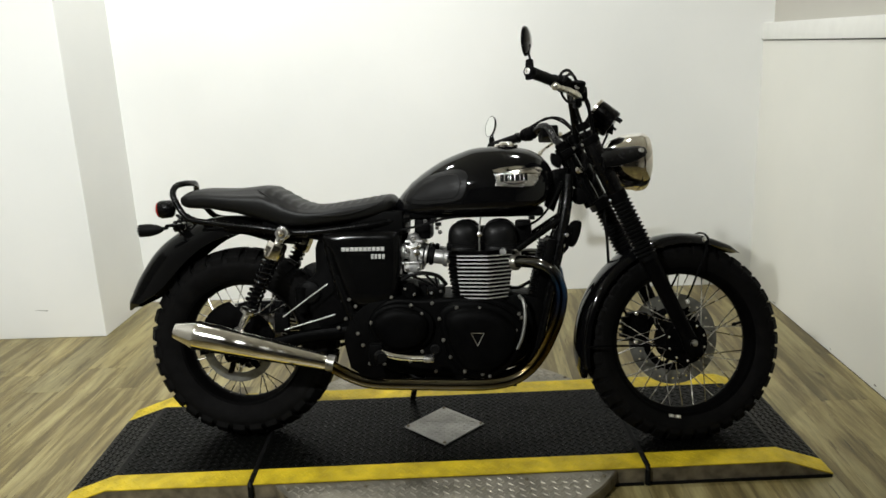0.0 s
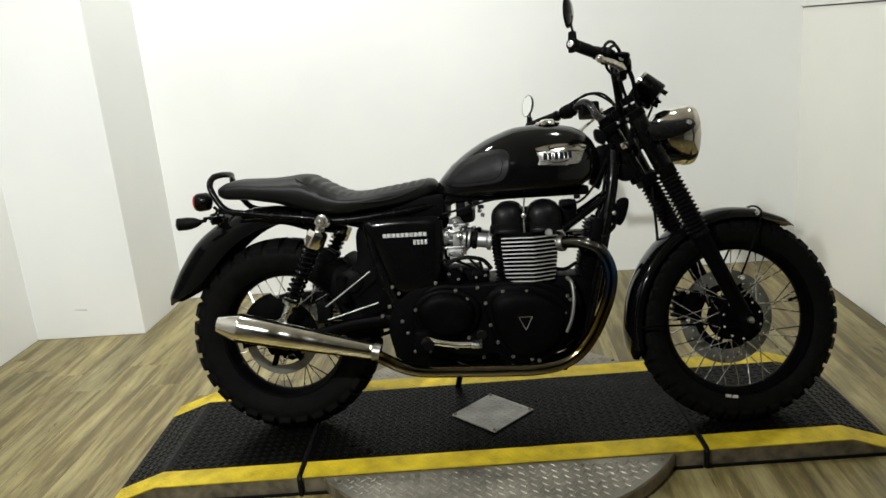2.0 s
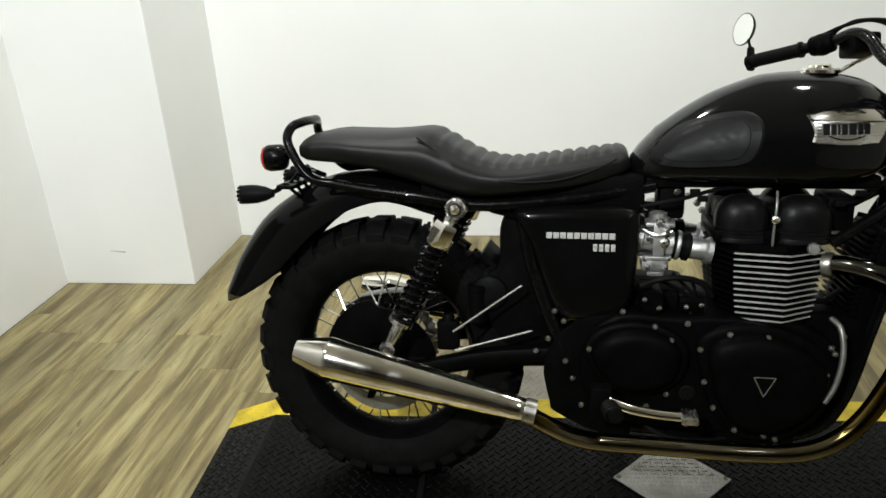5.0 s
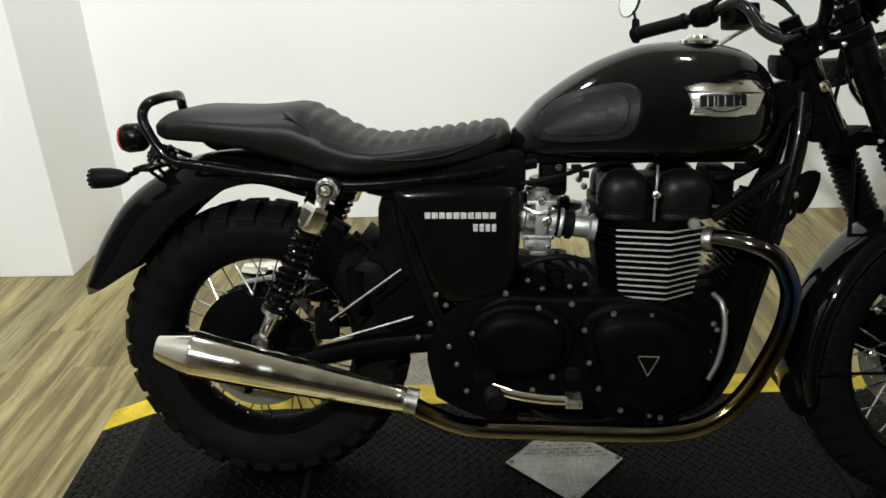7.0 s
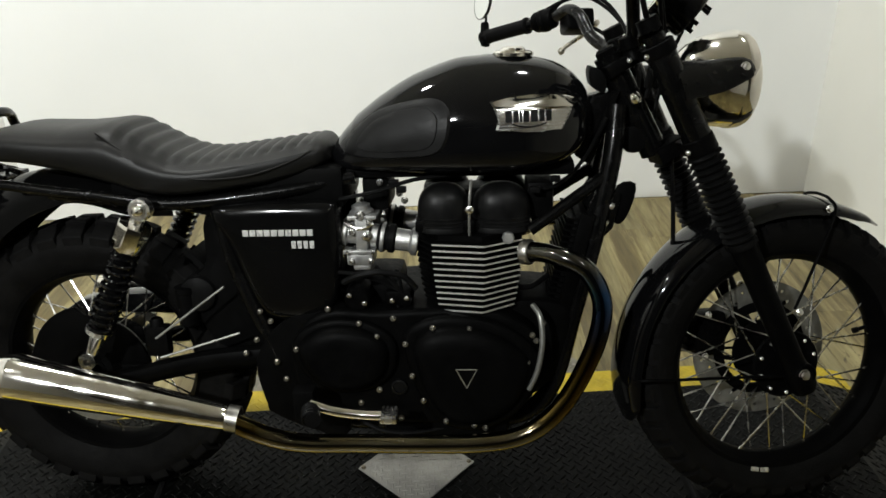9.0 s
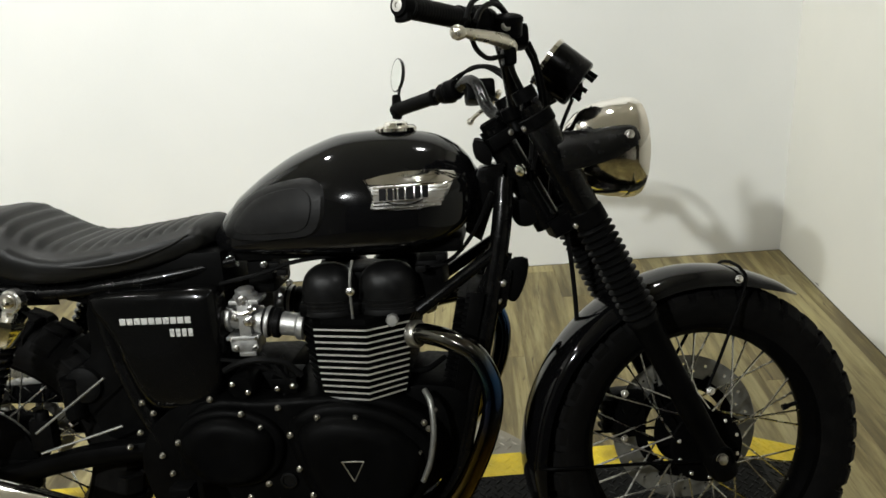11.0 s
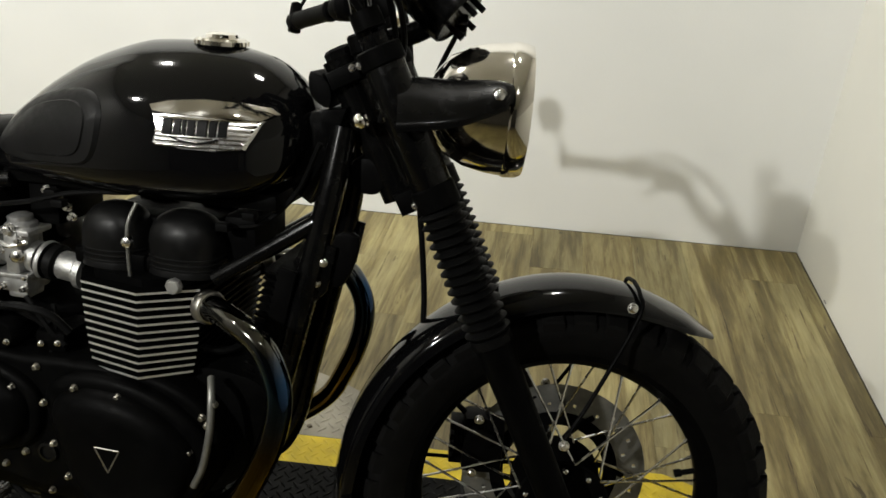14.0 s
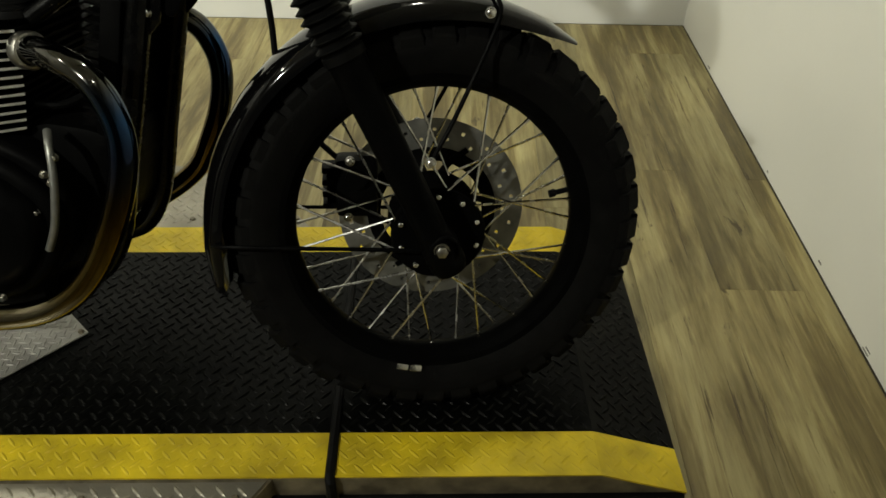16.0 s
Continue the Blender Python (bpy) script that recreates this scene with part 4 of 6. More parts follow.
for s in (-1, 1):
    bm = bmesh.new()
    add_prism(bm, [(0.432, 0.73), (0.418, 0.66), (0.39, 0.63), (0.372, 0.645), (0.365, 0.70), (0.385, 0.74)], s * 0.07 - 0.003, s * 0.07 + 0.003, 0.002)
    bpart("engine_plate", bm, FRAME_BLACK, None, "black engine mounting plate")
    for x, z in ((0.412, 0.706), (0.402, 0.672)):
        bpart("bolt", bolt(bmesh.new(), x, s * 0.073, z, 0.0055, 0.006, s), STEEL, bike, "bright bolt head")
# Rear shocks.
for s in (-1, 1):
    top, low = Vector((-0.508, s * 0.168, 0.737)), Vector((-0.668, s * 0.160, 0.415))
    d = (low - top).normalized()
    L = (low - top).length
    bm = lathe_y(bmesh.new(), [(0.010, -0.014), (0.019, -0.014), (0.0225, -0.010), (0.0225, 0.010), (0.019, 0.014), (0.010, 0.014)], top.x, top.z, top.y, 24)
    add_tube(bm, [top + d * 0.012, top + d * 0.04], 0.0145, 12, smooth=False)
    eye = bpart("shock_absorber", bm, STEEL, None, "rear shock absorber with bright top and black spring")
    bpart("shock_cover", add_lathe(bmesh.new(), [(0.012, 0.030), (0.032, 0.033), (0.0345, 0.039), (0.0345, 0.084), (0.031, 0.089), (0.012, 0.089)], along(top, low), 8), CHROME, eye, "chrome shock shroud")
    bpart("eye_bolt", lathe_y(bmesh.new(), [(0.0145, 0.014), (0.0145, 0.016), (0.0105, 0.016), (0.0105, 0.020), (0.006, 0.024), (0.0002, 0.025)], top.x, top.z, top.y, 16, s), CHROME, eye, "domed steel nut")
    bpart("damper_rod", tube([top + d * 0.07, top + d * 0.27], 0.015, 12, smooth=False), MATT, eye, "black damper body")
    m = along(top, low)
    coil = [m @ Vector((0.0235 * math.cos(t), 0.0235 * math.sin(t), 0.088 + 0.0172 * t / (2 * math.pi))) for t in np.arange(0, 2 * math.pi * 11.2, 0.42)]
    bpart("spring", tube(coil, 0.0048, 8, smooth=False), PAINT, eye, "gloss black coil spring")
    bm = add_lathe(bmesh.new(), [(0.012, 0.278), (0.028, 0.280), (0.028, 0.290), (0.016, 0.293), (0.014, 0.325), (0.012, 0.345)], m, 24)
    lathe_y(bm, [(0.008, -0.014), (0.018, -0.014), (0.018, 0.014), (0.008, 0.014)], low.x, low.z, low.y, 20)
    bpart("shock_foot", bm, STEEL, eye, "bare steel lower shock mount")

# ---- engine ----
CASE = rounded([(-0.245, 0.385), (-0.225, 0.47), (-0.16, 0.515), (-0.06, 0.512), (0.05, 0.516), (0.17, 0.512), (0.255, 0.468), (0.280, 0.40), (0.255, 0.325), (0.18, 0.268), (0.0, 0.256), (-0.15, 0.270), (-0.225, 0.32)], 5)
engine = bpart("crankcase", prism(CASE, -0.15, 0.15, 0.014, 3), SATIN, None, "satin black engine crankcase")


HARD = ((1.0, 0.0), (1.0, 0.45), (0.985, 0.66), (0.95, 0.82), (0.88, 0.93), (0.74, 0.985), (0.45, 1.0), (0.1, 1.0))
PILLOW = ((1.0, 0.0), (0.985, 0.26), (0.95, 0.50), (0.89, 0.70), (0.80, 0.85), (0.66, 0.95), (0.45, 0.99), (0.1, 1.0))


def bulge(name, outline, y0, y1, sign, mat, label, profile=HARD, parent=None):
    """A cover that swells outward from the case: rings that shrink and rise."""
    cx = sum(p[0] for p in outline) / len(outline)
    cz = sum(p[1] for p in outline) / len(outline)
    rings = []
    for u, h in profile:
        rings.append([Vector((cx + (x - cx) * u, sign * (y0 + (y1 - y0) * h), cz + (z - cz) * u)) for x, z in outline])
    bm = bmesh.new()
    add_rings(bm, rings)
    return bpart(name, bm, mat, parent or engine, label)


CLUTCH = rounded([(-0.006, 0.470), (0.055, 0.506), (0.140, 0.504), (0.215, 0.474), (0.270, 0.415), (0.258, 0.345), (0.212, 0.284), (0.146, 0.253), (0.075, 0.262), (0.028, 0.315), (0.004, 0.385)], 5)
DOME = [(0.132 + (x - 0.132) * 0.85, 0.384 + (z - 0.384) * 0.85) for x, z in CLUTCH]
ALTER = rounded([(-0.238, 0.440), (-0.205, 0.484), (-0.140, 0.503), (-0.070, 0.490), (-0.024, 0.450), (-0.030, 0.385), (-0.080, 0.345), (-0.160, 0.340), (-0.215, 0.380)], 5)
ALT_DOME = [(-0.132 + (x + 0.132) * 0.86, 0.424 + (z - 0.424) * 0.86) for x, z in ALTER]
for s, tall in ((-1, 0.0), (1, -0.004)):
    flange = bulge("cover_flange", CLUTCH, 0.148, 0.172 + tall, s, SATIN, "satin black cover flange", parent=engine)
    bulge("cover_flange", ALTER, 0.148, 0.168 + tall, s, SATIN, "satin black cover flange", parent=engine)
    dome = bulge("clutch_cover" if s < 0 else "alternator_cover", DOME, 0.166, 0.200 + tall, s, SATIN, "domed satin black engine cover", PILLOW, bike)
    bulge("sprocket_cover", ALT_DOME, 0.162, 0.195 + tall, s, SATIN, "domed satin black gearbox cover", PILLOW, bike)
    clutch = dome if s < 0 else clutch
# Bolts round the covers, standing just inside the outlines.
spots = [(x, -0.1725, z) for x, z in ((-0.002, 0.452), (0.054, 0.487), (0.127, 0.484), (0.195, 0.455), (0.242, 0.411), (0.227, 0.350), (0.187, 0.299), (0.156, 0.264), (0.133, 0.270), (0.075, 0.279), (0.030, 0.326), (0.009, 0.382))]
spots += [(x, -0.1685, z) for x, z in ((-0.094, 0.496), (-0.060, 0.467), (-0.067, 0.395), (-0.226, 0.440))]
spots += [(x, -0.151, z) for x, z in ((-0.159, 0.520), (-0.063, 0.340), (-0.103, 0.310), (-0.027, 0.499), (0.253, 0.461), (0.261, 0.449), (0.274, 0.487), (-0.190, 0.300), (-0.020, 0.275))]
spots += [(x, -0.142, z) for x, z in ((-0.301, 0.513), (-0.281, 0.491), (-0.340, 0.420), (-0.276, 0.400), (-0.260, 0.361), (-0.314, 0.450), (-0.240, 0.300))]
one = bolt(bmesh.new(), 0, 0, 0, 0.0046, 0.007, -1)
bolt_mesh = bpart("case_bolt", one, DISC, engine, "bright bolt head")
bolt_mesh.location = spots[0]
for p in spots[1:]:
    ob = new("case_bolt", bolt_mesh.data)
    ob.parent = engine
    ob.location = p
    ob["label"] = "bright bolt head"
bm = bmesh.new()
tri = [(0.100, 0.4085), (0.1415, 0.4085), (0.1205, 0.368)]
for (xa, za), (xb, zb) in zip(tri, tri[1:] + tri[:1]):
    add_tube(bm, [(xa, -0.2003, za), (xb, -0.2003, zb)], 0.0013, 6, smooth=False)
bpart("cover_emblem", bm, DISC, clutch, "silver outlined triangle emblem")
bpart("oil_sight", lathe_y(bmesh.new(), [(0.017, 0), (0.017, 0.006), (0.0125, 0.007), (0.012, 0.003), (0.0002, 0.003)], -0.021, 0.347, -0.150, 24, -1), COVER_BLACK, engine, "round black oil filler plug")
# Cylinder block with fins: eight-sided in plan, the broad faces polished.


def fin_plan(k, side=1.0):
    t = 1 - 0.15 * k
    c = 0.128
    return [(c + (x - c) * t * side, y * (0.98 if side < 1 else 1)) for x, y in ((0.020, 0.088), (0.020, -0.088), (0.056, -0.142), (0.159, -0.160), (0.234, -0.112), (0.234, 0.112), (0.159, 0.160), (0.056, 0.142))]


block = bmesh.new()
rings = []
for z, k in ((0.505, 1.0), (0.664, 0.0)):
    rings.append([Vector((0.128 + (x - 0.128) * 0.86, y * 0.86, z)) for x, y in fin_plan(k)])
add_rings(block, rings)
block = bpart("cylinder_block", block, SATIN, None, "black finned cylinder block with polished fin edges")
for i in range(12):
    z = 0.511 + i * 0.0124
    k = 1 - i / 11
    k = k * k
    bm = bmesh.new()
    pl = fin_plan(k)
    add_rings(bm, [[Vector((0.128 + (x - 0.128) * f, y * f, z + h)) for x, y in pl] for f, h in ((0.985, 0.0), (1.0, 0.0005), (1.0, 0.0042), (0.985, 0.0047))])
    me_i = bpart("fin", bm, [SATIN, FIN_EDGE], block, "black fin with a polished edge", smooth=False)
    for f in me_i.data.polygons:
        f.material_index = 1 if abs(f.normal.z) < 0.5 and abs(f.normal.y) > 0.7 else 0
# Head, with the two rounded cam towers.
bm = box(0.02, 0.236, -0.105, 0.105, 0.662, 0.69, bevel=0.008)
add_box(bm, 0.032, 0.224, -0.06, 0.06, 0.685, 0.738, bevel=0.012)
head = bpart("cylinder_head", bm, SATIN, engine, "satin black cylinder head")


def cam_cover(xm, rx, ry, ym):
    """A bell: upright sides that close over in a dome, with ribs low on the skirt."""
    prof = [(0.664, 1.03), (0.668, 1.03)]
    for z in (0.674, 0.682, 0.690):
        prof += [(z, 1.0), (z + 0.001, 1.022), (z + 0.003, 1.022), (z + 0.004, 1.0)]
    z0, z1 = 0.698, 0.760
    for k in range(13):
        u = math.sin(math.pi / 2 * k / 12)
        prof.append((z0 + (z1 - z0) * u, max(0.02, (1 - u**2.8) ** (1 / 2.2))))
    rings = []
    for z, f in prof:
        ring = []
        for k in range(40):
            a = 2 * math.pi * k / 40
            cc, ss = math.cos(a), math.sin(a)
            ring.append(Vector((xm + rx * f * math.copysign(abs(cc) ** 0.8, cc), ym + ry * f * math.copysign(abs(ss) ** 0.85, ss), z)))
        rings.append(ring)
    return add_rings(bmesh.new(), rings)


for xm, rx, ym in ((0.077, 0.053, -0.070), (0.193, 0.058, -0.070), (0.077, 0.053, 0.070), (0.193, 0.058, 0.070)):
    bpart("cam_cover", cam_cover(xm, rx, 0.046, ym), COVER_BLACK, engine, "domed satin black cam cover")
bpart("oil_pipe", tube([(0.130, -0.128, 0.664), (0.130, -0.13, 0.70), (0.132, -0.129, 0.745), (0.135, -0.11, 0.772)], 0.0028, 8), DARK_DISC, engine, "thin dull steel oil feed pipe")
bpart("pipe_union", lathe_y(bmesh.new(), [(0.008, 0), (0.008, 0.008), (0.005, 0.010), (0.0002, 0.010)], 0.131, 0.718, -0.128, 12, -1), STEEL, engine, "bright pipe union")
bpart("head_cap", lathe_y(bmesh.new(), [(0.0125, 0), (0.0125, 0.008), (0.010, 0.011), (0.0002, 0.011)], 0.206, 0.661, -0.132, 8, -1), CAST, engine, "round alloy blanking cap")
for s in (-1, 1):
    # Carburettor: body, bell, bowl, top, linkage.
    x0, y0, z0 = -0.093, s * 0.078, 0.656
    bm = bmesh.new()
    ax = Matrix.Translation((x0, y0, z0)) @ Matrix.Rotation(radians(90 + 9), 4, "Y")
    add_lathe(bm, [(0.021, -0.040), (0.029, -0.037), (0.029, -0.029), (0.022, -0.026), (0.021, 0.020), (0.026, 0.022), (0.026, 0.034), (0.022, 0.036)], ax, 28)
    add_lathe(bm, [(0.0195, 0.006), (0.0215, 0.035), (0.0245, 0.039), (0.0245, 0.050), (0.019, 0.054), (0.019, 0.062), (0.011, 0.066), (0.0003, 0.067)], Matrix.Translation((x0 + 0.006, y0, z0)) @ Matrix.Rotation(radians(-4), 4, "Y"), 24)
    add_box(bm, x0 - 0.030, x0 + 0.026, y0 - 0.028, y0 + 0.028, z0 - 0.060, z0 - 0.026, bevel=0.008)
    add_box(bm, x0 - 0.035, x0 + 0.031, y0 - 0.032, y0 + 0.032, z0 - 0.034, z0 - 0.026, bevel=0.002)
    add_box(bm, x0 - 0.018, x0 + 0.018, y0 - 0.020, y0 + 0.020, z0 - 0.072, z0 - 0.058, bevel=0.005)
    carb = bpart("carburettor", bm, CAST, None, "bare cast alloy carburettor")
    for dx, dz, r in ((0.014, 0.004, 0.009), (-0.014, 0.012, 0.006), (0.026, -0.03, 0.004), (-0.026, -0.03, 0.004), (0.004, 0.045, 0.008), (0.020, -0.05, 0.0045), (0.02, 0.03, 0.005), (-0.018, -0.05, 0.0045)):
        bpart("carburettor_screw", bolt(bmesh.new(), x0 + dx, y0 + s * 0.026, z0 + dz, r, 0.010, s), STEEL, carb, "bright screw head")
    bpart("linkage", tube([(x0 - 0.03, y0 + s * 0.02, z0 + 0.03), (x0, y0 + s * 0.032, z0 + 0.02), (x0 + 0.03, y0 + s * 0.026, z0 + 0.028)], 0.004, 8), STEEL, carb, "bright throttle linkage")
    bpart("slide_column", box(x0 - 0.008, x0 + 0.016, y0 - 0.030, y0 + 0.030, z0 - 0.026, z0 + 0.046, bevel=0.004), CAST, carb, "cast carburettor slide column")
    bpart("top_plate", box(x0 - 0.024, x0 + 0.036, y0 - 0.027, y0 + 0.027, z0 + 0.036, z0 + 0.045, bevel=0.003), CAST, carb, "cast carburettor top plate")
    bm = bmesh.new()
    add_lathe(bm, [(0.027, 0.036), (0.030, 0.040), (0.030, 0.050), (0.026, 0.052), (0.026, 0.056), (0.030, 0.058), (0.030, 0.068), (0.024, 0.072)], ax, 28)
    bpart("intake_rubber", bm, RUBBER, carb, "ribbed black intake rubber")
    bm = bmesh.new()
    add_lathe(bm, [(0.0306, 0.041), (0.0318, 0.043), (0.0318, 0.047), (0.0306, 0.049)], ax, 28)
    add_lathe(bm, [(0.020, 0.068), (0.0235, 0.074), (0.0225, 0.10), (0.029, 0.106), (0.029, 0.116), (0.02, 0.118)], ax, 28)
    bpart("intake_stub", bm, CAST, carb, "alloy intake stub and clamp")
for x, y, z in ((-0.030, -0.062, 0.752), (-0.012, -0.066, 0.738), (-0.052, -0.060, 0.760), (-0.002, -0.070, 0.724)):
    bpart("hose_clip", bolt(bmesh.new(), x, y, z, 0.0055, 0.009, -1), STEEL, bike, "small bright hose clip")
# Air box and side covers.
bm = box(-0.37, -0.15, -0.09, 0.09, 0.50, 0.75, bevel=0.02)
bpart("air_box", bm, MATT, None, "matt black air box")
SIDE = rounded([(-0.392, 0.722), (-0.338, 0.736), (-0.224, 0.738), (-0.146, 0.735), (-0.130, 0.712), (-0.131, 0.62), (-0.142, 0.535), (-0.172, 0.494), (-0.263, 0.484), (-0.303, 0.508), (-0.332, 0.58), (-0.357, 0.655)], 4)
for s in (-1, 1):
    cover = bulge("side_cover", SIDE, 0.085, 0.140, s, SIDE_PAINT, "gloss black side cover", parent=bike)
    for k in range(10):
        bpart("trim_bar", box(-0.321 + k * 0.0144, -0.321 + k * 0.0144 + 0.0122, s * 0.1408 - 0.0008, s * 0.1408 + 0.0008, 0.6715, 0.6845, bevel=0.0006, segments=1), GREY_BAR, cover, "small silver bar")
    for k in range(4):
        bpart("trim_bar", box(-0.224 + k * 0.0122, -0.224 + k * 0.0122 + 0.009, s * 0.1408 - 0.0008, s * 0.1408 + 0.0008, 0.6455, 0.661, bevel=0.0006, segments=1), GREY_BAR, cover, "small silver bar")
# Exhaust.
for s in (-1, 1):
    pipe = [(0.232, s * 0.098, 0.620), (0.262, s * 0.120, 0.627), (0.310, s * 0.150, 0.624), (0.354, s * 0.165, 0.604), (0.380, s * 0.172, 0.562), (0.387, s * 0.176, 0.515), (0.375, s * 0.180, 0.453), (0.347, s * 0.184, 0.385), (0.316, s * 0.188, 0.330), (0.275, s * 0.192, 0.285), (0.222, s * 0.196, 0.256), (0.147, s * 0.20, 0.244), (0.04, s * 0.205, 0.244), (-0.105, s * 0.21, 0.248), (-0.205, s * 0.22, 0.254), (-0.262, s * 0.232, 0.270), (-0.315, s * 0.244, 0.299), (-0.37, s * 0.25, 0.332)]
    if s > 0:
        pipe = [(x + 0.013 * min(1.0, k / 3), y + 0.012 * min(1.0, k / 3), z) if k < 9 else (x, y, z) for k, (x, y, z) in enumerate(pipe)]
    ex = bpart("exhaust_header", tube(pipe, 0.0195, 18, n=90), HEADER, None, "chrome exhaust header tinted blue and straw by heat")
    bpart("header_collar", add_lathe(bmesh.new(), [(0.021, -0.010), (0.026, -0.010), (0.0265, 0.004), (0.024, 0.008), (0.021, 0.009)], along((0.246, s * 0.108, 0.623), (0.28, s * 0.13, 0.628)), 24), DISC, ex, "dull steel header clamp")
    m = along((-0.352, s * 0.249, 0.328), (-0.852, s * 0.254, 0.438))
    bm = add_lathe(bmesh.new(), [(0.0225, 0.0), (0.0245, 0.004), (0.0265, 0.02), (0.031, 0.10), (0.0375, 0.22), (0.0425, 0.32), (0.0455, 0.40), (0.0468, 0.430), (0.0462, 0.437), (0.0455, 0.439), (0.0262, 0.503), (0.0250, 0.506), (0.0225, 0.504), (0.0225, 0.42)], m, 48)
    bpart("muffler", bm, CHROME, ex, "polished chrome megaphone silencer")
    bpart("muffler_bore", add_lathe(bmesh.new(), [(0.0227, 0.503), (0.0227, 0.44), (0.0003, 0.44)], m, 24), MATT, ex, "matt black silencer bore")
    bpart("muffler_clamp", add_lathe(bmesh.new(), [(0.0235, -0.02), (0.027, -0.02), (0.027, 0.003), (0.0235, 0.003)], m, 24), DISC, ex, "dull steel silencer clamp")
    # Rider's peg and hanger plate.
    bm = box(-0.222, -0.178, s * 0.23 - 0.02, s * 0.23 + 0.02, 0.318, 0.385, bevel=0.008)
    bpart("peg_mount", bm, SATIN, None, "black footrest mount")
    bm = tube([(-0.185, s * 0.255, 0.352), (-0.17, s * 0.30, 0.352)], 0.016, 14, smooth=False)
    for k in range(4):
        add_lathe(bm, [(0.016, 0.006 + k * 0.01), (0.0185, 0.008 + k * 0.01), (0.0185, 0.011 + k * 0.01), (0.016, 0.013 + k * 0.01)], along((-0.185, s * 0.255, 0.352), (-0.17, s * 0.32, 0.352)), 14)
    bpart("foot_peg", bm, RUBBER, None, "ribbed black rubber footpeg")
bm = tube([(-0.185, -0.252, 0.362), (-0.14, -0.258, 0.350), (-0.085, -0.262, 0.344), (-0.04, -0.264, 0.343)], 0.0105, 12, flat=0.8)
pedal = bpart("brake_pedal", bm, CHROME, None, "chrome brake pedal arm")
bm = box(-0.045, -0.012, -0.285, -0.245, 0.334, 0.350, bevel=0.004)
for k in range(4):
    add_box(bm, -0.043 + k * 0.008, -0.039 + k * 0.008, -0.284, -0.246, 0.349, 0.353)
bpart("pedal_pad", bm, STEEL, pedal, "ribbed steel pedal pad")
# Master cylinder, reservoir, caliper and stop switch by the rear wheel.
bpart("rear_reservoir", add_lathe(bmesh.new(), [(0.018, -0.04), (0.022, -0.036), (0.022, 0.034), (0.024, 0.036), (0.024, 0.048), (0.018, 0.050), (0.0003, 0.05)], pose(-0.475, -0.085, 0.50), 24), MATT, None, "black brake fluid reservoir")
bm = box(-0.565, -0.515, -0.12, -0.09, 0.40, 0.47, bevel=0.008)
add_lathe(bm, [(0.014, 0), (0.014, 0.05), (0.010, 0.055)], pose(-0.54, -0.105, 0.43), 14)
bpart("rear_master_cylinder", bm, MATT, None, "black brake master cylinder")
bm = box(-0.66, -0.585, -0.10, -0.065, 0.30, 0.375, bevel=0.012)
bpart("rear_caliper", bm, SATIN, None, "black rear brake caliper")
bm = lathe_y(bmesh.new(), [(0.096, 0), (0.128, 0.0), (0.128, 0.005), (0.096, 0.005), (0.096, 0)], AXLE_R[0], AXLE_R[2], -0.075, 60)
rear_disc = bpart("rear_brake_disc", bm, DARK_DISC, rear_tyre, "dull dark steel rear brake disc")
bpart("disc_hub", lathe_y(bmesh.new(), [(0.02, 0), (0.062, 0.0), (0.062, 0.006), (0.02, 0.006), (0.02, 0)], AXLE_R[0], AXLE_R[2], -0.074, 40), MATT, rear_disc, "black disc hub")
for k in range(6):
    a = 2 * math.pi * k / 6 + 0.2
    p, q = [(AXLE_R[0] + r * math.cos(a), -0.077, AXLE_R[2] + r * math.sin(a)) for r in (0.055, 0.102)]
    bpart("disc_arm", tube([p, q], 0.011, 6, flat=0.4, smooth=False), MATT, rear_disc)
# Half-disc added where the rear wheel's upper middle reads solid black.
bm = bmesh.new()
arc = [(AXLE_R[0] + r * math.cos(radians(a)), AXLE_R[2] + r * math.sin(radians(a))) for r, a in [(0.135 + 0.02 * math.sin(radians(a)) ** 2 * (a > 90), a) for a in range(10, 196, 8)] + [(0.05, a) for a in range(194, 9, -16)]]
add_prism(bm, arc, -0.092, -0.084, 0.002)
bpart("dark_half_disc", bm, SATIN, None, "black half-disc added over the dark upper part of the rear brake")
# Dark block added so no bright gap shows between seat and side cover.
bpart("under_seat_filler", box(-0.60, -0.12, -0.098, 0.098, 0.715, 0.80, bevel=0.015), MATT, None, "matt black block filling the dark under the seat")
bpart("engine_back", box(-0.30, -0.02, -0.09, 0.09, 0.47, 0.555, bevel=0.02), MATT, None, "black gearbox top")
bm = prism(rounded([(-0.42, 0.70), (-0.34, 0.73), (-0.30, 0.60), (-0.28, 0.42), (-0.40, 0.40), (-0.455, 0.47), (-0.462, 0.56), (-0.43, 0.60)], 4), -0.085, 0.085, 0.02)
bpart("battery_box", bm, MATT, None, "matt black battery box")
bm = lathe_y(bmesh.new(), [(0.0003, -0.05), (0.030, -0.05), (0.038, -0.045), (0.04, -0.035), (0.04, 0.045), (0.036, 0.05), (0.0003, 0.05)], -0.448, 0.532, -0.05, 24)
bpart("horn_canister", bm, RUBBER, None, "black rubber canister")
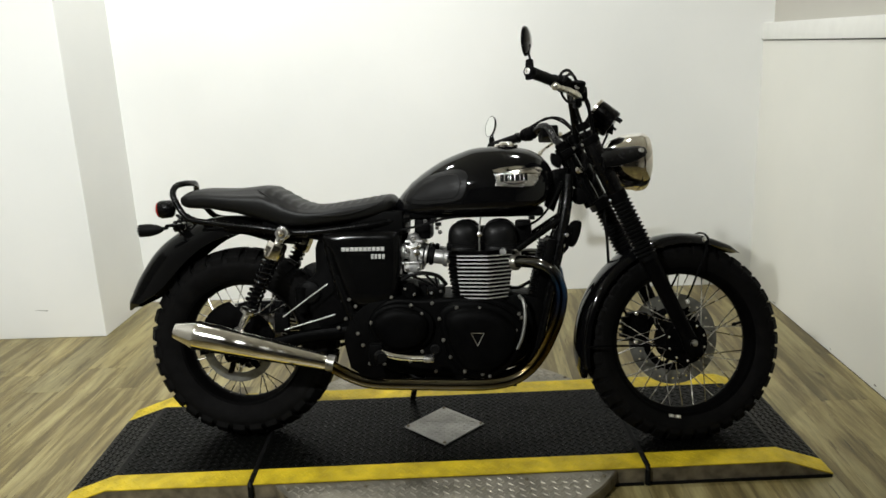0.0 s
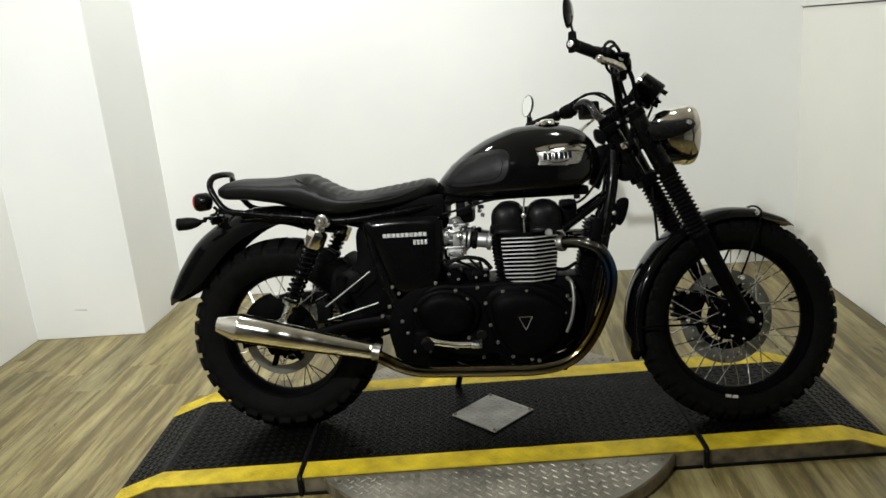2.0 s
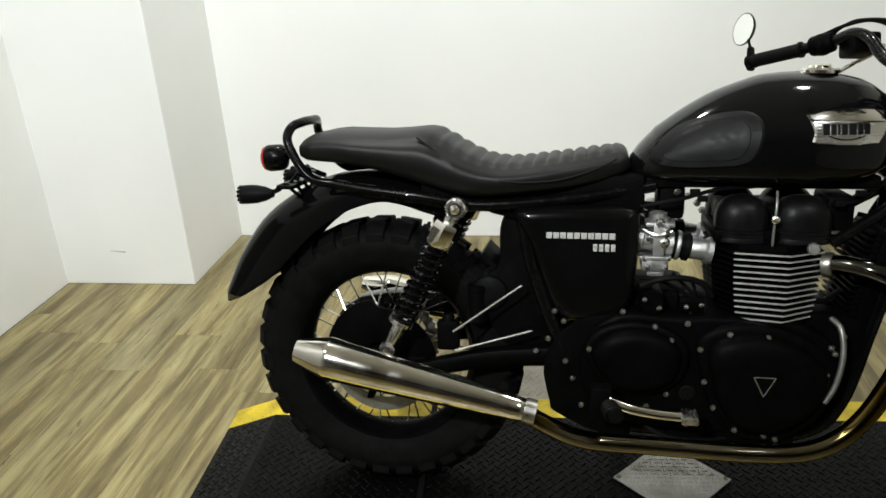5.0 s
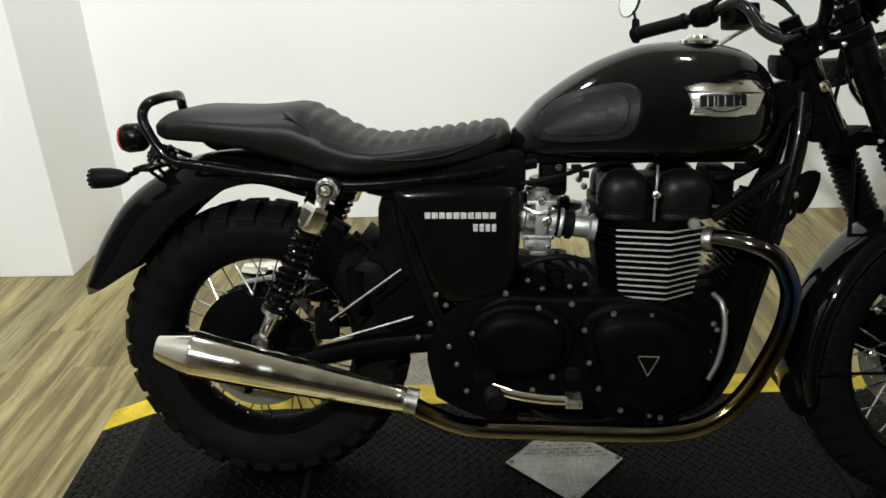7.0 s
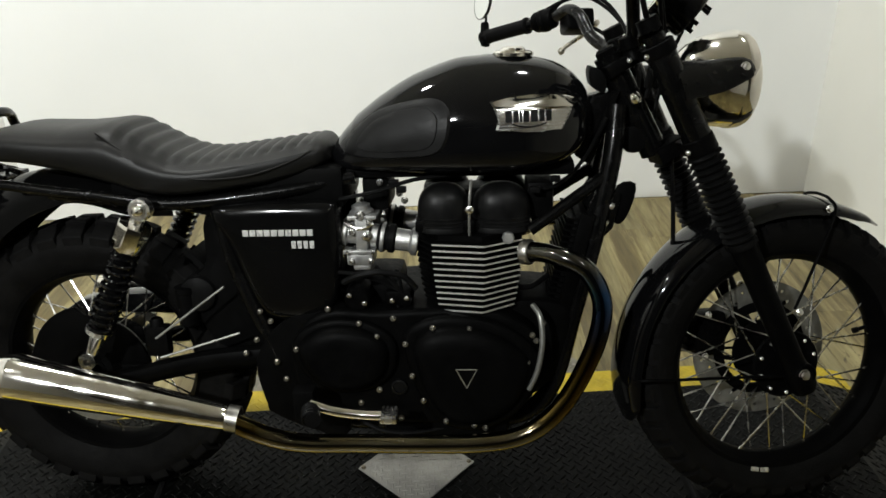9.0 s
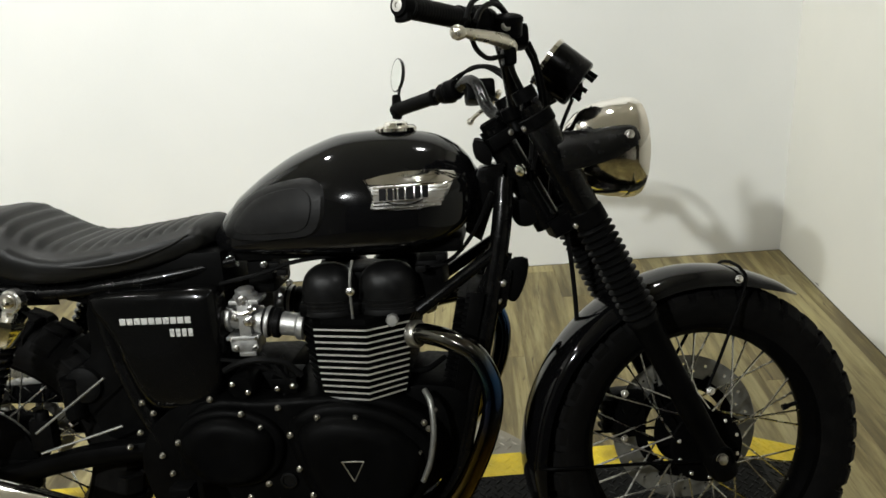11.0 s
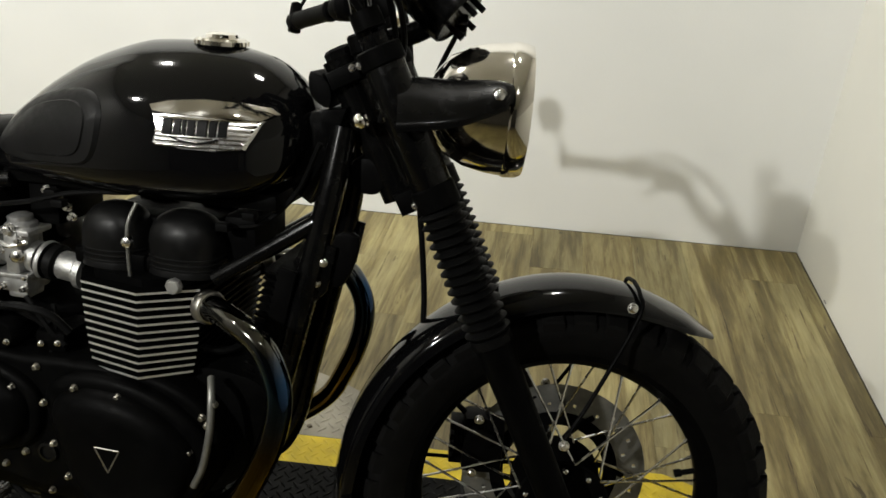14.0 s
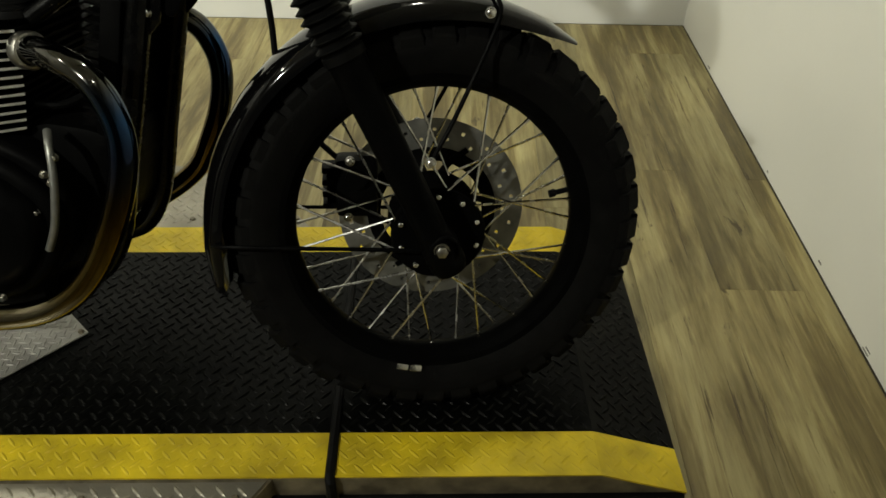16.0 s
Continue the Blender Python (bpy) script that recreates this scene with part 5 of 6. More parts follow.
# Oil cooler between the down tubes.
COOL = Matrix.Translation((0.334, 0, 0.59)) @ Matrix.Rotation(radians(12.5), 4, "Y")
cooler = bpart("oil_cooler", box(-0.014, 0.016, -0.078, 0.078, -0.10, 0.10, bevel=0.004), MATT, None, "black finned oil cooler", COOL)
for k in range(16):
    bpart("cooler_fin", box(-0.030, 0.020, -0.085, 0.085, -0.098 + k * 0.0125, -0.0945 + k * 0.0125), SATIN, cooler, "", COOL)
for y in (-0.094, 0.086):
    bpart("cooler_tank", box(-0.006, 0.022, y, y + 0.008, -0.108, 0.108, bevel=0.003), SATIN, cooler, "", COOL)
bpart("oil_hose", tube([(0.255, -0.125, 0.515), (0.268, -0.15, 0.50), (0.272, -0.165, 0.45), (0.262, -0.17, 0.39), (0.245, -0.17, 0.35)], 0.006, 10), DARK_DISC, None, "dull grey oil pipe")
bpart("oil_hose", tube([(0.20, -0.09, 0.545), (0.25, -0.07, 0.535), (0.29, -0.04, 0.55)], 0.006, 8), RUBBER, None, "black rubber hose")
for pts in ([(-0.13, -0.10, 0.735), (-0.05, -0.105, 0.752), (0.02, -0.09, 0.77), (0.1, -0.07, 0.775)], [(-0.06, -0.12, 0.60), (-0.02, -0.13, 0.56), (0.0, -0.12, 0.53)], [(-0.16, -0.12, 0.59), (-0.09, -0.13, 0.585), (-0.03, -0.12, 0.555), (0.01, -0.13, 0.53)], [(0.25, -0.07, 0.74), (0.31, -0.06, 0.75), (0.36, -0.05, 0.80), (0.40, -0.06, 0.88)], [(-0.02, -0.11, 0.59), (-0.012, -0.12, 0.55), (-0.02, -0.125, 0.51)]):
    bpart("hose", tube(pts, 0.0042, 7), RUBBER, None, "thin black hose")
bpart("engine_front", prism(rounded([(0.20, 0.50), (0.28, 0.515), (0.335, 0.49), (0.325, 0.41), (0.295, 0.33), (0.22, 0.28), (0.18, 0.35)], 4), -0.10, 0.10, 0.02), SATIN, None, "satin black front of the engine")
bpart("drain_hose", tube([(-0.125, -0.145, 0.575), (-0.095, -0.150, 0.590), (-0.05, -0.150, 0.597), (-0.005, -0.140, 0.585), (0.02, -0.13, 0.555)], 0.0065, 8), RUBBER, None, "black rubber hose")
# Plain boxes added to fill the dark below the tank.
bm = box(-0.12, 0.34, -0.075, 0.075, 0.770, 0.80, bevel=0.012)
add_box(bm, -0.09, -0.035, -0.06, 0.06, 0.70, 0.775, bevel=0.012)
add_box(bm, 0.245, 0.30, -0.06, 0.06, 0.68, 0.755, bevel=0.012)
bpart("under_tank_filler", bm, MATT, None, "matt black filler standing for looms and frame under the tank")
for x, y, z in ((0.26, -0.085, 0.745), (0.30, -0.08, 0.765), (-0.02, -0.09, 0.765), (-0.005, -0.095, 0.752)):
    bpart("loom_clip", box(x - 0.010, x + 0.010, y - 0.008, y + 0.008, z - 0.006, z + 0.006, bevel=0.002), RUBBER, None, "small black loom clip")
bm = lathe_y(bmesh.new(), [(0.0003, -0.05), (0.022, -0.05), (0.027, -0.044), (0.028, -0.02), (0.028, 0.04), (0.0003, 0.04)], -0.10, 0.535, -0.09, 28)
bpart("starter_motor", bm, SATIN, None, "black starter motor")
bpart("breather_box", box(-0.045, 0.01, -0.13, -0.05, 0.515, 0.550, bevel=0.010), SATIN, None, "black breather cover")
for x, y, z in ((-0.115, -0.142, 0.545), (-0.085, -0.142, 0.528), (-0.03, -0.133, 0.53), (0.0, -0.133, 0.535)):
    bpart("bolt", bolt(bmesh.new(), x, y, z, 0.004, 0.005, -1), STEEL, bike, "bright bolt head")
bpart("rear_engine_plate", prism(rounded([(-0.322, 0.40), (-0.256, 0.489), (-0.147, 0.49), (-0.133, 0.235), (-0.209, 0.236), (-0.296, 0.276), (-0.309, 0.30)], 3), -0.136, -0.126, 0.002), SATIN, None, "black plate behind the engine")
bpart("sump", box(-0.06, 0.205, -0.145, 0.145, 0.208, 0.30, bevel=0.02), SATIN, None, "satin black engine sump")
# Side stand, folded out on the left.
stand = bpart("side_stand", tube([(-0.10, 0.125, 0.27, 0.014), (-0.13, 0.20, 0.16, 0.012), (-0.16, 0.280, 0.055, 0.011), (-0.165, 0.295, 0.03, 0.011)], 0.012, 10), FRAME_BLACK, None, "black side stand")
bpart("stand_foot", box(-0.20, -0.135, 0.268, 0.325, 0.076 - 0.062, 0.024, bevel=0.004), FRAME_BLACK, stand)
bpart("breather_loop", tube([(-0.11, -0.14, 0.262), (-0.06, -0.15, 0.243), (0.0, -0.15, 0.238), (0.07, -0.14, 0.245)], 0.005, 8), RUBBER, None, "black breather hose loop")
bpart("drain_stub", tube([(0.235, -0.15, 0.25), (0.236, -0.15, 0.225)], 0.006, 8, smooth=False), RUBBER, None, "black drain stub")

# ---- fork, lamp and controls ----
LEG_T, LEG_B = Vector((0.452, 0, 1.045)), Vector((0.790, 0, 0.336))
LEG_D = (LEG_B - LEG_T).normalized()
for s in (-1, 1):
    off = Vector((0, s * 0.096, 0))
    a, b = LEG_T + off, LEG_B + off
    leg = bpart("fork_leg", add_lathe(bmesh.new(), [(0.0205, 0.02), (0.0205, 0.40), (0.018, 0.402)], along(a, b), 24), FRAME_BLACK, None, "black telescopic fork leg", STEER)
    bm = add_lathe(bmesh.new(), [(0.029, 0.455), (0.029, 0.47), (0.0275, 0.48), (0.0255, 0.56), (0.0245, 0.70), (0.024, 0.755), (0.026, 0.77), (0.029, 0.785), (0.029, 0.815), (0.024, 0.828), (0.0003, 0.828)], along(a, b), 28)
    lathe_y(bm, [(0.020, -0.026), (0.023, -0.024), (0.023, 0.024), (0.020, 0.026), (0.012, 0.027), (0.0003, 0.027)], b.x + 0.005, b.z + 0.004, b.y, 24)
    bpart("fork_slider", bm, SATIN, leg, "satin black fork slider", STEER)
    prof = [(0.024, 0.262)]
    for k in range(14):
        h = 0.268 + k * 0.0140
        prof += [(0.0265, h), (0.0345, h + 0.0045), (0.0345, h + 0.0065), (0.0265, h + 0.011)]
    prof += [(0.027, 0.462), (0.031, 0.464), (0.031, 0.476), (0.027, 0.478)]
    bpart("fork_gaiter", add_lathe(bmesh.new(), prof, along(a, b), 28), RUBBER, leg, "black concertina rubber fork gaiter", STEER)
    bm = add_lathe(bmesh.new(), [(0.021, -0.012), (0.0215, -0.004), (0.0215, 0.012)], along(a, b), 24, cap=True)
    bpart("fork_cap", bm, SATIN, leg, "satin black fork cap", STEER)
    # Shroud that carries the headlamp ear.
    bm = add_lathe(bmesh.new(), [(0.027, 0.045), (0.0285, 0.05), (0.0285, 0.245), (0.027, 0.25)], along(a, b), 24)
    ear = [a + LEG_D * 0.115 + Vector((0.0, s * 0.022, 0)), a + LEG_D * 0.108 + Vector((0.075, s * 0.022, 0.0)), a + LEG_D * 0.07 + Vector((0.155, s * 0.018, -0.020))]
    add_tube(bm, [(*ear[0], 0.050), (*ear[1], 0.042), (*ear[2], 0.027), (*(ear[2] + Vector((0.016, 0, 0))), 0.012)], 0.04, 18, flat=0.26)
    bpart("lamp_bracket", bm, FRAME_BLACK, leg, "black headlamp bracket", STEER)
    bm = bolt(bmesh.new(), ear[2].x - 0.004, ear[2].y + s * 0.0065, ear[2].z, 0.0075, 0.007, s)
    bpart("bolt", bm, STEEL, leg, "bright lamp bolt", STEER)
    bpart("bolt", bolt(bmesh.new(), b.x, b.y + s * 0.024, b.z + 0.004, 0.009, 0.009, s), DISC, leg, "steel axle nut", STEER)
    bpart("bolt", bolt(bmesh.new(), 0.772, s * 0.118, 0.475, 0.006, 0.007, s), STEEL, leg, "bright stay bolt", STEER)
for d, half, deep, nm in ((0.050, 0.122, 0.026, "top_yoke"), (0.250, 0.122, 0.034, "bottom_yoke")):
    c = LEG_T + LEG_D * d
    m = STEER @ Matrix.Translation(c) @ Matrix.Rotation(-RAKE, 4, "Y")
    bm = bmesh.new()
    back = -0.088 if deep < 0.03 else -0.062
    add_prism(bm, [(back, -deep / 2), (0.0, -deep / 2), (0.0, deep / 2), (back, deep / 2)], -0.04, 0.04, 0.006)
    for s in (-1, 1):
        add_lathe(bm, [(0.0286, -deep / 2), (0.0315, -deep / 2 + 0.002), (0.0315, deep / 2 - 0.002), (0.0286, deep / 2)], Matrix.Translation((0, s * 0.096, 0)), 28)
        add_prism(bm, [(-0.025, -deep / 2 + 0.002), (0.005, -deep / 2 + 0.002), (0.005, deep / 2 - 0.002), (-0.025, deep / 2 - 0.002)], min(s * 0.04, s * 0.085), max(s * 0.04, s * 0.085), 0.004)
    yoke = bpart(nm, bm, SATIN, None, "satin black fork yoke", m)
    for s in (-1, 1):
        bpart("pinch_bolt", bolt(bmesh.new(), -0.03, s * 0.104, 0.0, 0.0042, 0.005, s), STEEL, yoke, "bright pinch bolt", m)
        if deep < 0.03:
            bpart("pinch_bolt", bolt(bmesh.new(), -0.046, s * 0.058, 0.004, 0.0042, 0.005, s), STEEL, yoke, "bright pinch bolt", m)
m = STEER @ Matrix.Translation(LEG_T + Vector((-0.047, 0, -0.047))) @ Matrix.Rotation(-RAKE, 4, "Y")
bpart("stem_nut", add_lathe(bmesh.new(), [(0.022, -0.01), (0.022, 0.008), (0.018, 0.012), (0.0003, 0.012)], m, 6), SATIN, None, "black steering stem nut")
for s in (-1, 1):
    bm = add_lathe(bmesh.new(), [(0.017, -0.005), (0.017, 0.004), (0.015, 0.007), (0.015, 0.016), (0.018, 0.019), (0.018, 0.041), (0.015, 0.044)], STEER @ along((0.448, s * 0.032, 0.988), (0.437, s * 0.032, 1.02)), 20, cap=True)
    bpart("bar_clamp", bm, SATIN, None, "black handlebar clamp")
# Handlebar.
half_bar = [(0.443, 0.0, 1.022), (0.443, 0.04, 1.022), (0.440, 0.068, 1.036), (0.430, 0.100, 1.079), (0.416, 0.138, 1.122), (0.404, 0.180, 1.138), (0.382, 0.232, 1.134), (0.33, 0.29, 1.129), (0.250, 0.378, 1.123)]
left_bar = [(0.443, 0.0, 1.022), (0.443, 0.045, 1.022), (0.434, 0.095, 1.030), (0.414, 0.142, 1.062), (0.401, 0.186, 1.116), (0.386, 0.229, 1.138), (0.364, 0.285, 1.134), (0.312, 0.346, 1.129), (0.231, 0.434, 1.123)]
bar = [(x, -y, z) for x, y, z in half_bar[:0:-1]] + left_bar
handlebar = bpart("handlebar", tube(bar, 0.0132, 14, n=120), FRAME_BLACK, None, "black high-rise handlebar", BAR_TILT)
for s in (-1, 1):
    side_m = BAR_TILT @ Matrix.Translation((-0.019, 0.056, 0)) if s > 0 else BAR_TILT
    g0, g1 = Vector((0.3345, s * 0.2855, 1.1287)), Vector((0.249, s * 0.3806, 1.1225))
    prof = [(0.0135, 0.0), (0.0195, 0.001), (0.0195, 0.008), (0.0165, 0.010)]
    for k in range(16):
        prof += [(0.0165, 0.012 + k * 0.0066), (0.0169, 0.014 + k * 0.0066), (0.0169, 0.017 + k * 0.0066)]
    prof += [(0.0165, 0.122), (0.018, 0.124), (0.018, 0.128), (0.012, 0.129)]
    grip = bpart("grip", add_lathe(bmesh.new(), prof, along(g0, g1), 20), RUBBER, handlebar, "ribbed black rubber grip", side_m)
    gd = (g1 - g0).normalized()
    bpart("bar_end", add_lathe(bmesh.new(), [(0.0135, 0.126), (0.0165, 0.128), (0.0165, 0.144), (0.0150, 0.147), (0.0003, 0.147)], along(g0, g1), 24), MATT, handlebar, "black bar-end mirror clamp", side_m)
    bpart("end_screw", add_lathe(bmesh.new(), [(0.0095, 0.1465), (0.0095, 0.1495), (0.004, 0.150), (0.0035, 0.148), (0.0003, 0.148)], along(g0, g1), 16), STEEL, handlebar, "steel bar-end screw", side_m)
    # Bar-end mirror: clamp arm, stalk and round head.
    e = g0 + gd * 0.137
    up = (Vector((0.06, 0, 1)) - gd * gd.z).normalized()
    plate_m = Matrix.Translation(e) @ Matrix((up.cross(gd).normalized(), gd, up)).transposed().to_4x4()
    slot = rounded([(-0.0125, -0.015), (-0.009, -0.022), (0.009, -0.022), (0.0125, -0.015), (0.011, 0.028), (0.007, 0.037), (-0.007, 0.037), (-0.011, 0.028)], 4)
    bm = prism(slot, -0.005, 0.005, 0.002)
    bmesh.ops.transform(bm, matrix=plate_m, verts=bm.verts)
    if s < 0:
        stalk = [(0.004, -0.003, 0.030), (0.001, -0.004, 0.045), (-0.001, -0.005, 0.060), (0.003, -0.008, 0.080)]
    else:
        stalk = [(0.003, 0.004, 0.020), (0.008, 0.030, 0.046), (0.012, 0.056, 0.070), (0.014, 0.076, 0.096)]
    add_tube(bm, [e + Vector(q) for q in stalk], 0.0036, 8)
    arm = bpart("mirror_arm", bm, MATT, handlebar, "black mirror clamp and stalk", side_m)
    c = e + (Vector((-0.008, -0.008, 0.090)) if s < 0 else Vector((0.008, 0.076, 0.102)))
    n = Vector((-1.0, 0.45 if s < 0 else -0.38, 0.10)).normalized()
    mm = side_m @ Matrix.Translation(c) @ n.to_track_quat("Z", "Y").to_matrix().to_4x4()
    mir = bpart("mirror_shell", add_lathe(bmesh.new(), [(0.0003, -0.012), (0.025, -0.011), (0.039, -0.006), (0.043, 0.0), (0.043, 0.003), (0.0405, 0.004)], mm, 40), PAINT, None, "round black mirror shell")
    bpart("mirror_glass", add_lathe(bmesh.new(), [(0.0405, 0.0035), (0.02, 0.0035), (0.0003, 0.0035)], mm, 40), MIRROR, mir, "round mirror glass")
    # Switch block, master cylinder and lever.
    k0, k1 = Vector((0.378, s * 0.238, 1.133)), Vector((0.342, s * 0.278, 1.130))
    bm = add_lathe(bmesh.new(), [(0.013, -0.012), (0.022, -0.010), (0.024, -0.004), (0.024, 0.038), (0.021, 0.044), (0.013, 0.046)], along(k0, k1), 18)
    add_box(bm, k0.x - 0.028, k0.x + 0.006, min(s * 0.238, s * 0.268), max(s * 0.238, s * 0.268), k0.z - 0.027, k0.z + 0.024, bevel=0.011)
    sw = bpart("switch_block", bm, SATIN, handlebar, "black switch block", side_m)
    bpart("switch_clamp", add_lathe(bmesh.new(), [(0.0245, 0.010), (0.026, 0.012), (0.026, 0.020), (0.0245, 0.022)], along(k0, k1), 18), MATT, sw, "black switch clamp", side_m)
    bpart("switch_button", box(k0.x - 0.034, k0.x - 0.026, s * 0.248 - 0.006, s * 0.248 + 0.006, k0.z + 0.002, k0.z + 0.014, bevel=0.002), RUBBER, sw, "black switch button", side_m)
    if s < 0:
        bm = add_lathe(bmesh.new(), [(0.021, 0.0), (0.026, 0.003), (0.027, 0.024), (0.0285, 0.026), (0.0285, 0.032), (0.024, 0.037), (0.012, 0.040), (0.0003, 0.0405)], Matrix.Translation((0.408, -0.190, 1.132)) @ Matrix.Rotation(radians(10), 4, "X"), 24)
        tank_r = bpart("brake_reservoir", bm, SATIN, handlebar, "round black brake fluid reservoir", STEER)
        bpart("sight_glass", lathe_y(bmesh.new(), [(0.0085, 0), (0.0085, 0.004), (0.006, 0.005), (0.0003, 0.0045)], 0.404, 1.148, -0.2145, 16, -1), DISC, tank_r, "round grey sight glass", STEER)
        bpart("lever_pivot", box(0.398, 0.420, -0.212, -0.176, 1.088, 1.116, bevel=0.005), SATIN, handlebar, "black lever pivot block", STEER)
        for pts, r in (
            ([(0.330, -0.285, 1.150), (0.342, -0.274, 1.176), (0.368, -0.244, 1.1915), (0.394, -0.210, 1.184), (0.430, -0.152, 1.158), (0.461, -0.112, 1.127), (0.482, -0.082, 1.097), (0.500, -0.052, 1.022), (0.486, -0.035, 0.935)], 0.0045),
            ([(0.345, -0.280, 1.148), (0.357, -0.268, 1.167), (0.379, -0.240, 1.180), (0.399, -0.212, 1.176), (0.426, -0.166, 1.153), (0.456, -0.122, 1.120), (0.476, -0.092, 1.086), (0.490, -0.060, 1.005), (0.472, -0.040, 0.910)], 0.0045),
            ([(0.416, -0.150, 1.112), (0.424, -0.136, 1.088), (0.440, -0.112, 1.062), (0.462, -0.082, 1.032), (0.474, -0.060, 0.985), (0.470, -0.045, 0.930)], 0.0055),
            ([(0.338, -0.272, 1.128), (0.346, -0.266, 1.108), (0.366, -0.244, 1.096), (0.390, -0.216, 1.100), (0.408, -0.195, 1.104)], 0.0040),
        ):
            bpart("cable", tube(pts, r, 8), RUBBER, handlebar, "black control cable", STEER)
        bpart("cable_sleeve", tube([(0.458, -0.116, 1.131), (0.466, -0.106, 1.120), (0.473, -0.096, 1.110)], 0.0072, 10), MATT, handlebar, "black cable sleeve", STEER)
    lv = [(0.420, s * 0.216, 1.094, 0.0125), (0.416, s * 0.230, 1.095, 0.0130), (0.404, s * 0.257, 1.096, 0.0120), (0.373, s * 0.300, 1.093, 0.0100), (0.344, s * 0.334, 1.090, 0.0085), (0.332, s * 0.346, 1.090, 0.0072), (0.325, s * 0.354, 1.088, 0.0115), (0.318, s * 0.361, 1.087, 0.0105), (0.315, s * 0.364, 1.086, 0.004)]
    if s > 0:
        lv = [(0.452, 0.228, 1.109, 0.0065), (0.447, 0.275, 1.100, 0.0058), (0.425, 0.312, 1.088, 0.0052), (0.405, 0.332, 1.076, 0.0052), (0.399, 0.338, 1.071, 0.0055), (0.395, 0.342, 1.067, 0.0085), (0.391, 0.346, 1.063, 0.0070), (0.389, 0.348, 1.061, 0.002)]
    bpart("lever", tube(lv, 0.006, 10, flat=1.0), LEVER, handlebar, "bare alloy control lever", BAR_TILT)
    bm = box(0.405, 0.455, -0.205, -0.155, 1.102, 1.140, bevel=0.008) if s < 0 else box(0.398, 0.462, 0.155, 0.240, 1.092, 1.140, bevel=0.010)
    bpart("lever_perch", bm, SATIN, handlebar, "black lever perch", side_m)
    cab = [[(0.385, s * 0.24, 1.15), (0.398, s * 0.22, 1.164), (0.424, s * 0.18, 1.170), (0.456, s * 0.13, 1.146), (0.485, s * 0.105, 1.09), (0.50, s * 0.07, 1.0), (0.485, s * 0.05, 0.92)], [(0.37, s * 0.245, 1.155), (0.405, s * 0.205, 1.166), (0.442, s * 0.155, 1.158), (0.478, s * 0.10, 1.09), (0.49, s * 0.06, 0.99), (0.475, s * 0.04, 0.90)], [(0.435, s * 0.185, 1.11), (0.455, s * 0.14, 1.08), (0.47, s * 0.10, 1.04), (0.475, s * 0.07, 0.98)]]
    for pts in cab if s > 0 else ():
        bpart("cable", tube([(x - 0.019 * w, y + 0.056 * w, z) for x, y, z, w in ((*q, max(0.0, min(1.0, (q[1] - 0.05) / 0.13))) for q in pts)], 0.0042, 7), RUBBER, handlebar, "black control cable", BAR_TILT)
# Headlamp.
HL = STEER @ Matrix.Translation((0.594, -0.006, 0.941)) @ Matrix.Rotation(radians(90 + 1), 4, "Y")
bm = add_lathe(bmesh.new(), [(0.0003, -0.062), (0.02, -0.060), (0.045, -0.050), (0.07, -0.030), (0.086, 0.0), (0.093, 0.03), (0.0955, 0.058)], HL, 56)
lamp_shell = bpart("headlamp", bm, CHROME, None, "chrome headlamp with black brackets")
bpart("headlamp_rim", add_lathe(bmesh.new(), [(0.0952, 0.056), (0.0968, 0.058), (0.0976, 0.064), (0.0966, 0.078), (0.093, 0.086), (0.089, 0.087), (0.088, 0.083)], HL, 56), CHROME, lamp_shell, "chrome headlamp rim")
bpart("headlamp_reflector", add_lathe(bmesh.new(), [(0.088, 0.080), (0.07, 0.03), (0.04, 0.0), (0.0003, -0.01)], HL, 40), CHROME, lamp_shell, "bright headlamp reflector")
bpart("headlamp_lens", add_lathe(bmesh.new(), [(0.089, 0.0805), (0.07, 0.082), (0.04, 0.083), (0.0003, 0.0835)], HL, 40), GLASS, lamp_shell, "clear headlamp lens")
# Small black cowl fin on top of the lamp shell.
bm = tube([(0.553, -0.012, 0.984, 0.005), (0.572, -0.012, 0.996, 0.017), (0.602, -0.010, 1.008, 0.016), (0.628, -0.008, 1.016, 0.004)], 0.016, 12, flat=0.5)
bpart("lamp_flap", bm, RUBBER, lamp_shell, "black rubber flap on the lamp", STEER)
# Speedometer.
G0, G1 = Vector((0.574, -0.018, 1.062)), Vector((0.511, -0.001, 1.116))
gauge = bpart("speedometer", add_lathe(bmesh.new(), [(0.0003, 0.0), (0.043, 0.0), (0.0465, 0.003), (0.0475, 0.008), (0.048, 0.074)], along(G0, G1), 40), FRAME_BLACK, None, "single black speedometer with a chrome rim", STEER)
bpart("gauge_rim", add_lathe(bmesh.new(), [(0.048, 0.070), (0.0500, 0.071), (0.0500, 0.079), (0.046, 0.081), (0.043, 0.080)], along(G0, G1), 40), CHROME, gauge, "chrome gauge rim", STEER)
bpart("gauge_face", add_lathe(bmesh.new(), [(0.0445, 0.077), (0.02, 0.077), (0.0003, 0.077)], along(G0, G1), 32), SMOKE, gauge, "dark glossy gauge face", STEER)
for dx, dy in ((0.02, 0.02), (-0.015, -0.02), (0.0, 0.03), (-0.028, 0.0)):
    p = along(G0, G1) @ Vector((dx, dy, 0))
    q = along(G0, G1) @ Vector((dx, dy, -0.018))
    bpart("gauge_stud", tube([p, q], 0.0045, 8, smooth=False), MATT, gauge, "", STEER)
bm = tube([(0.455, 0.012, 1.02), (0.50, 0.012, 1.035), (0.545, 0.012, 1.055), (0.585, 0.012, 1.055)], 0.012, 8, flat=1.6)
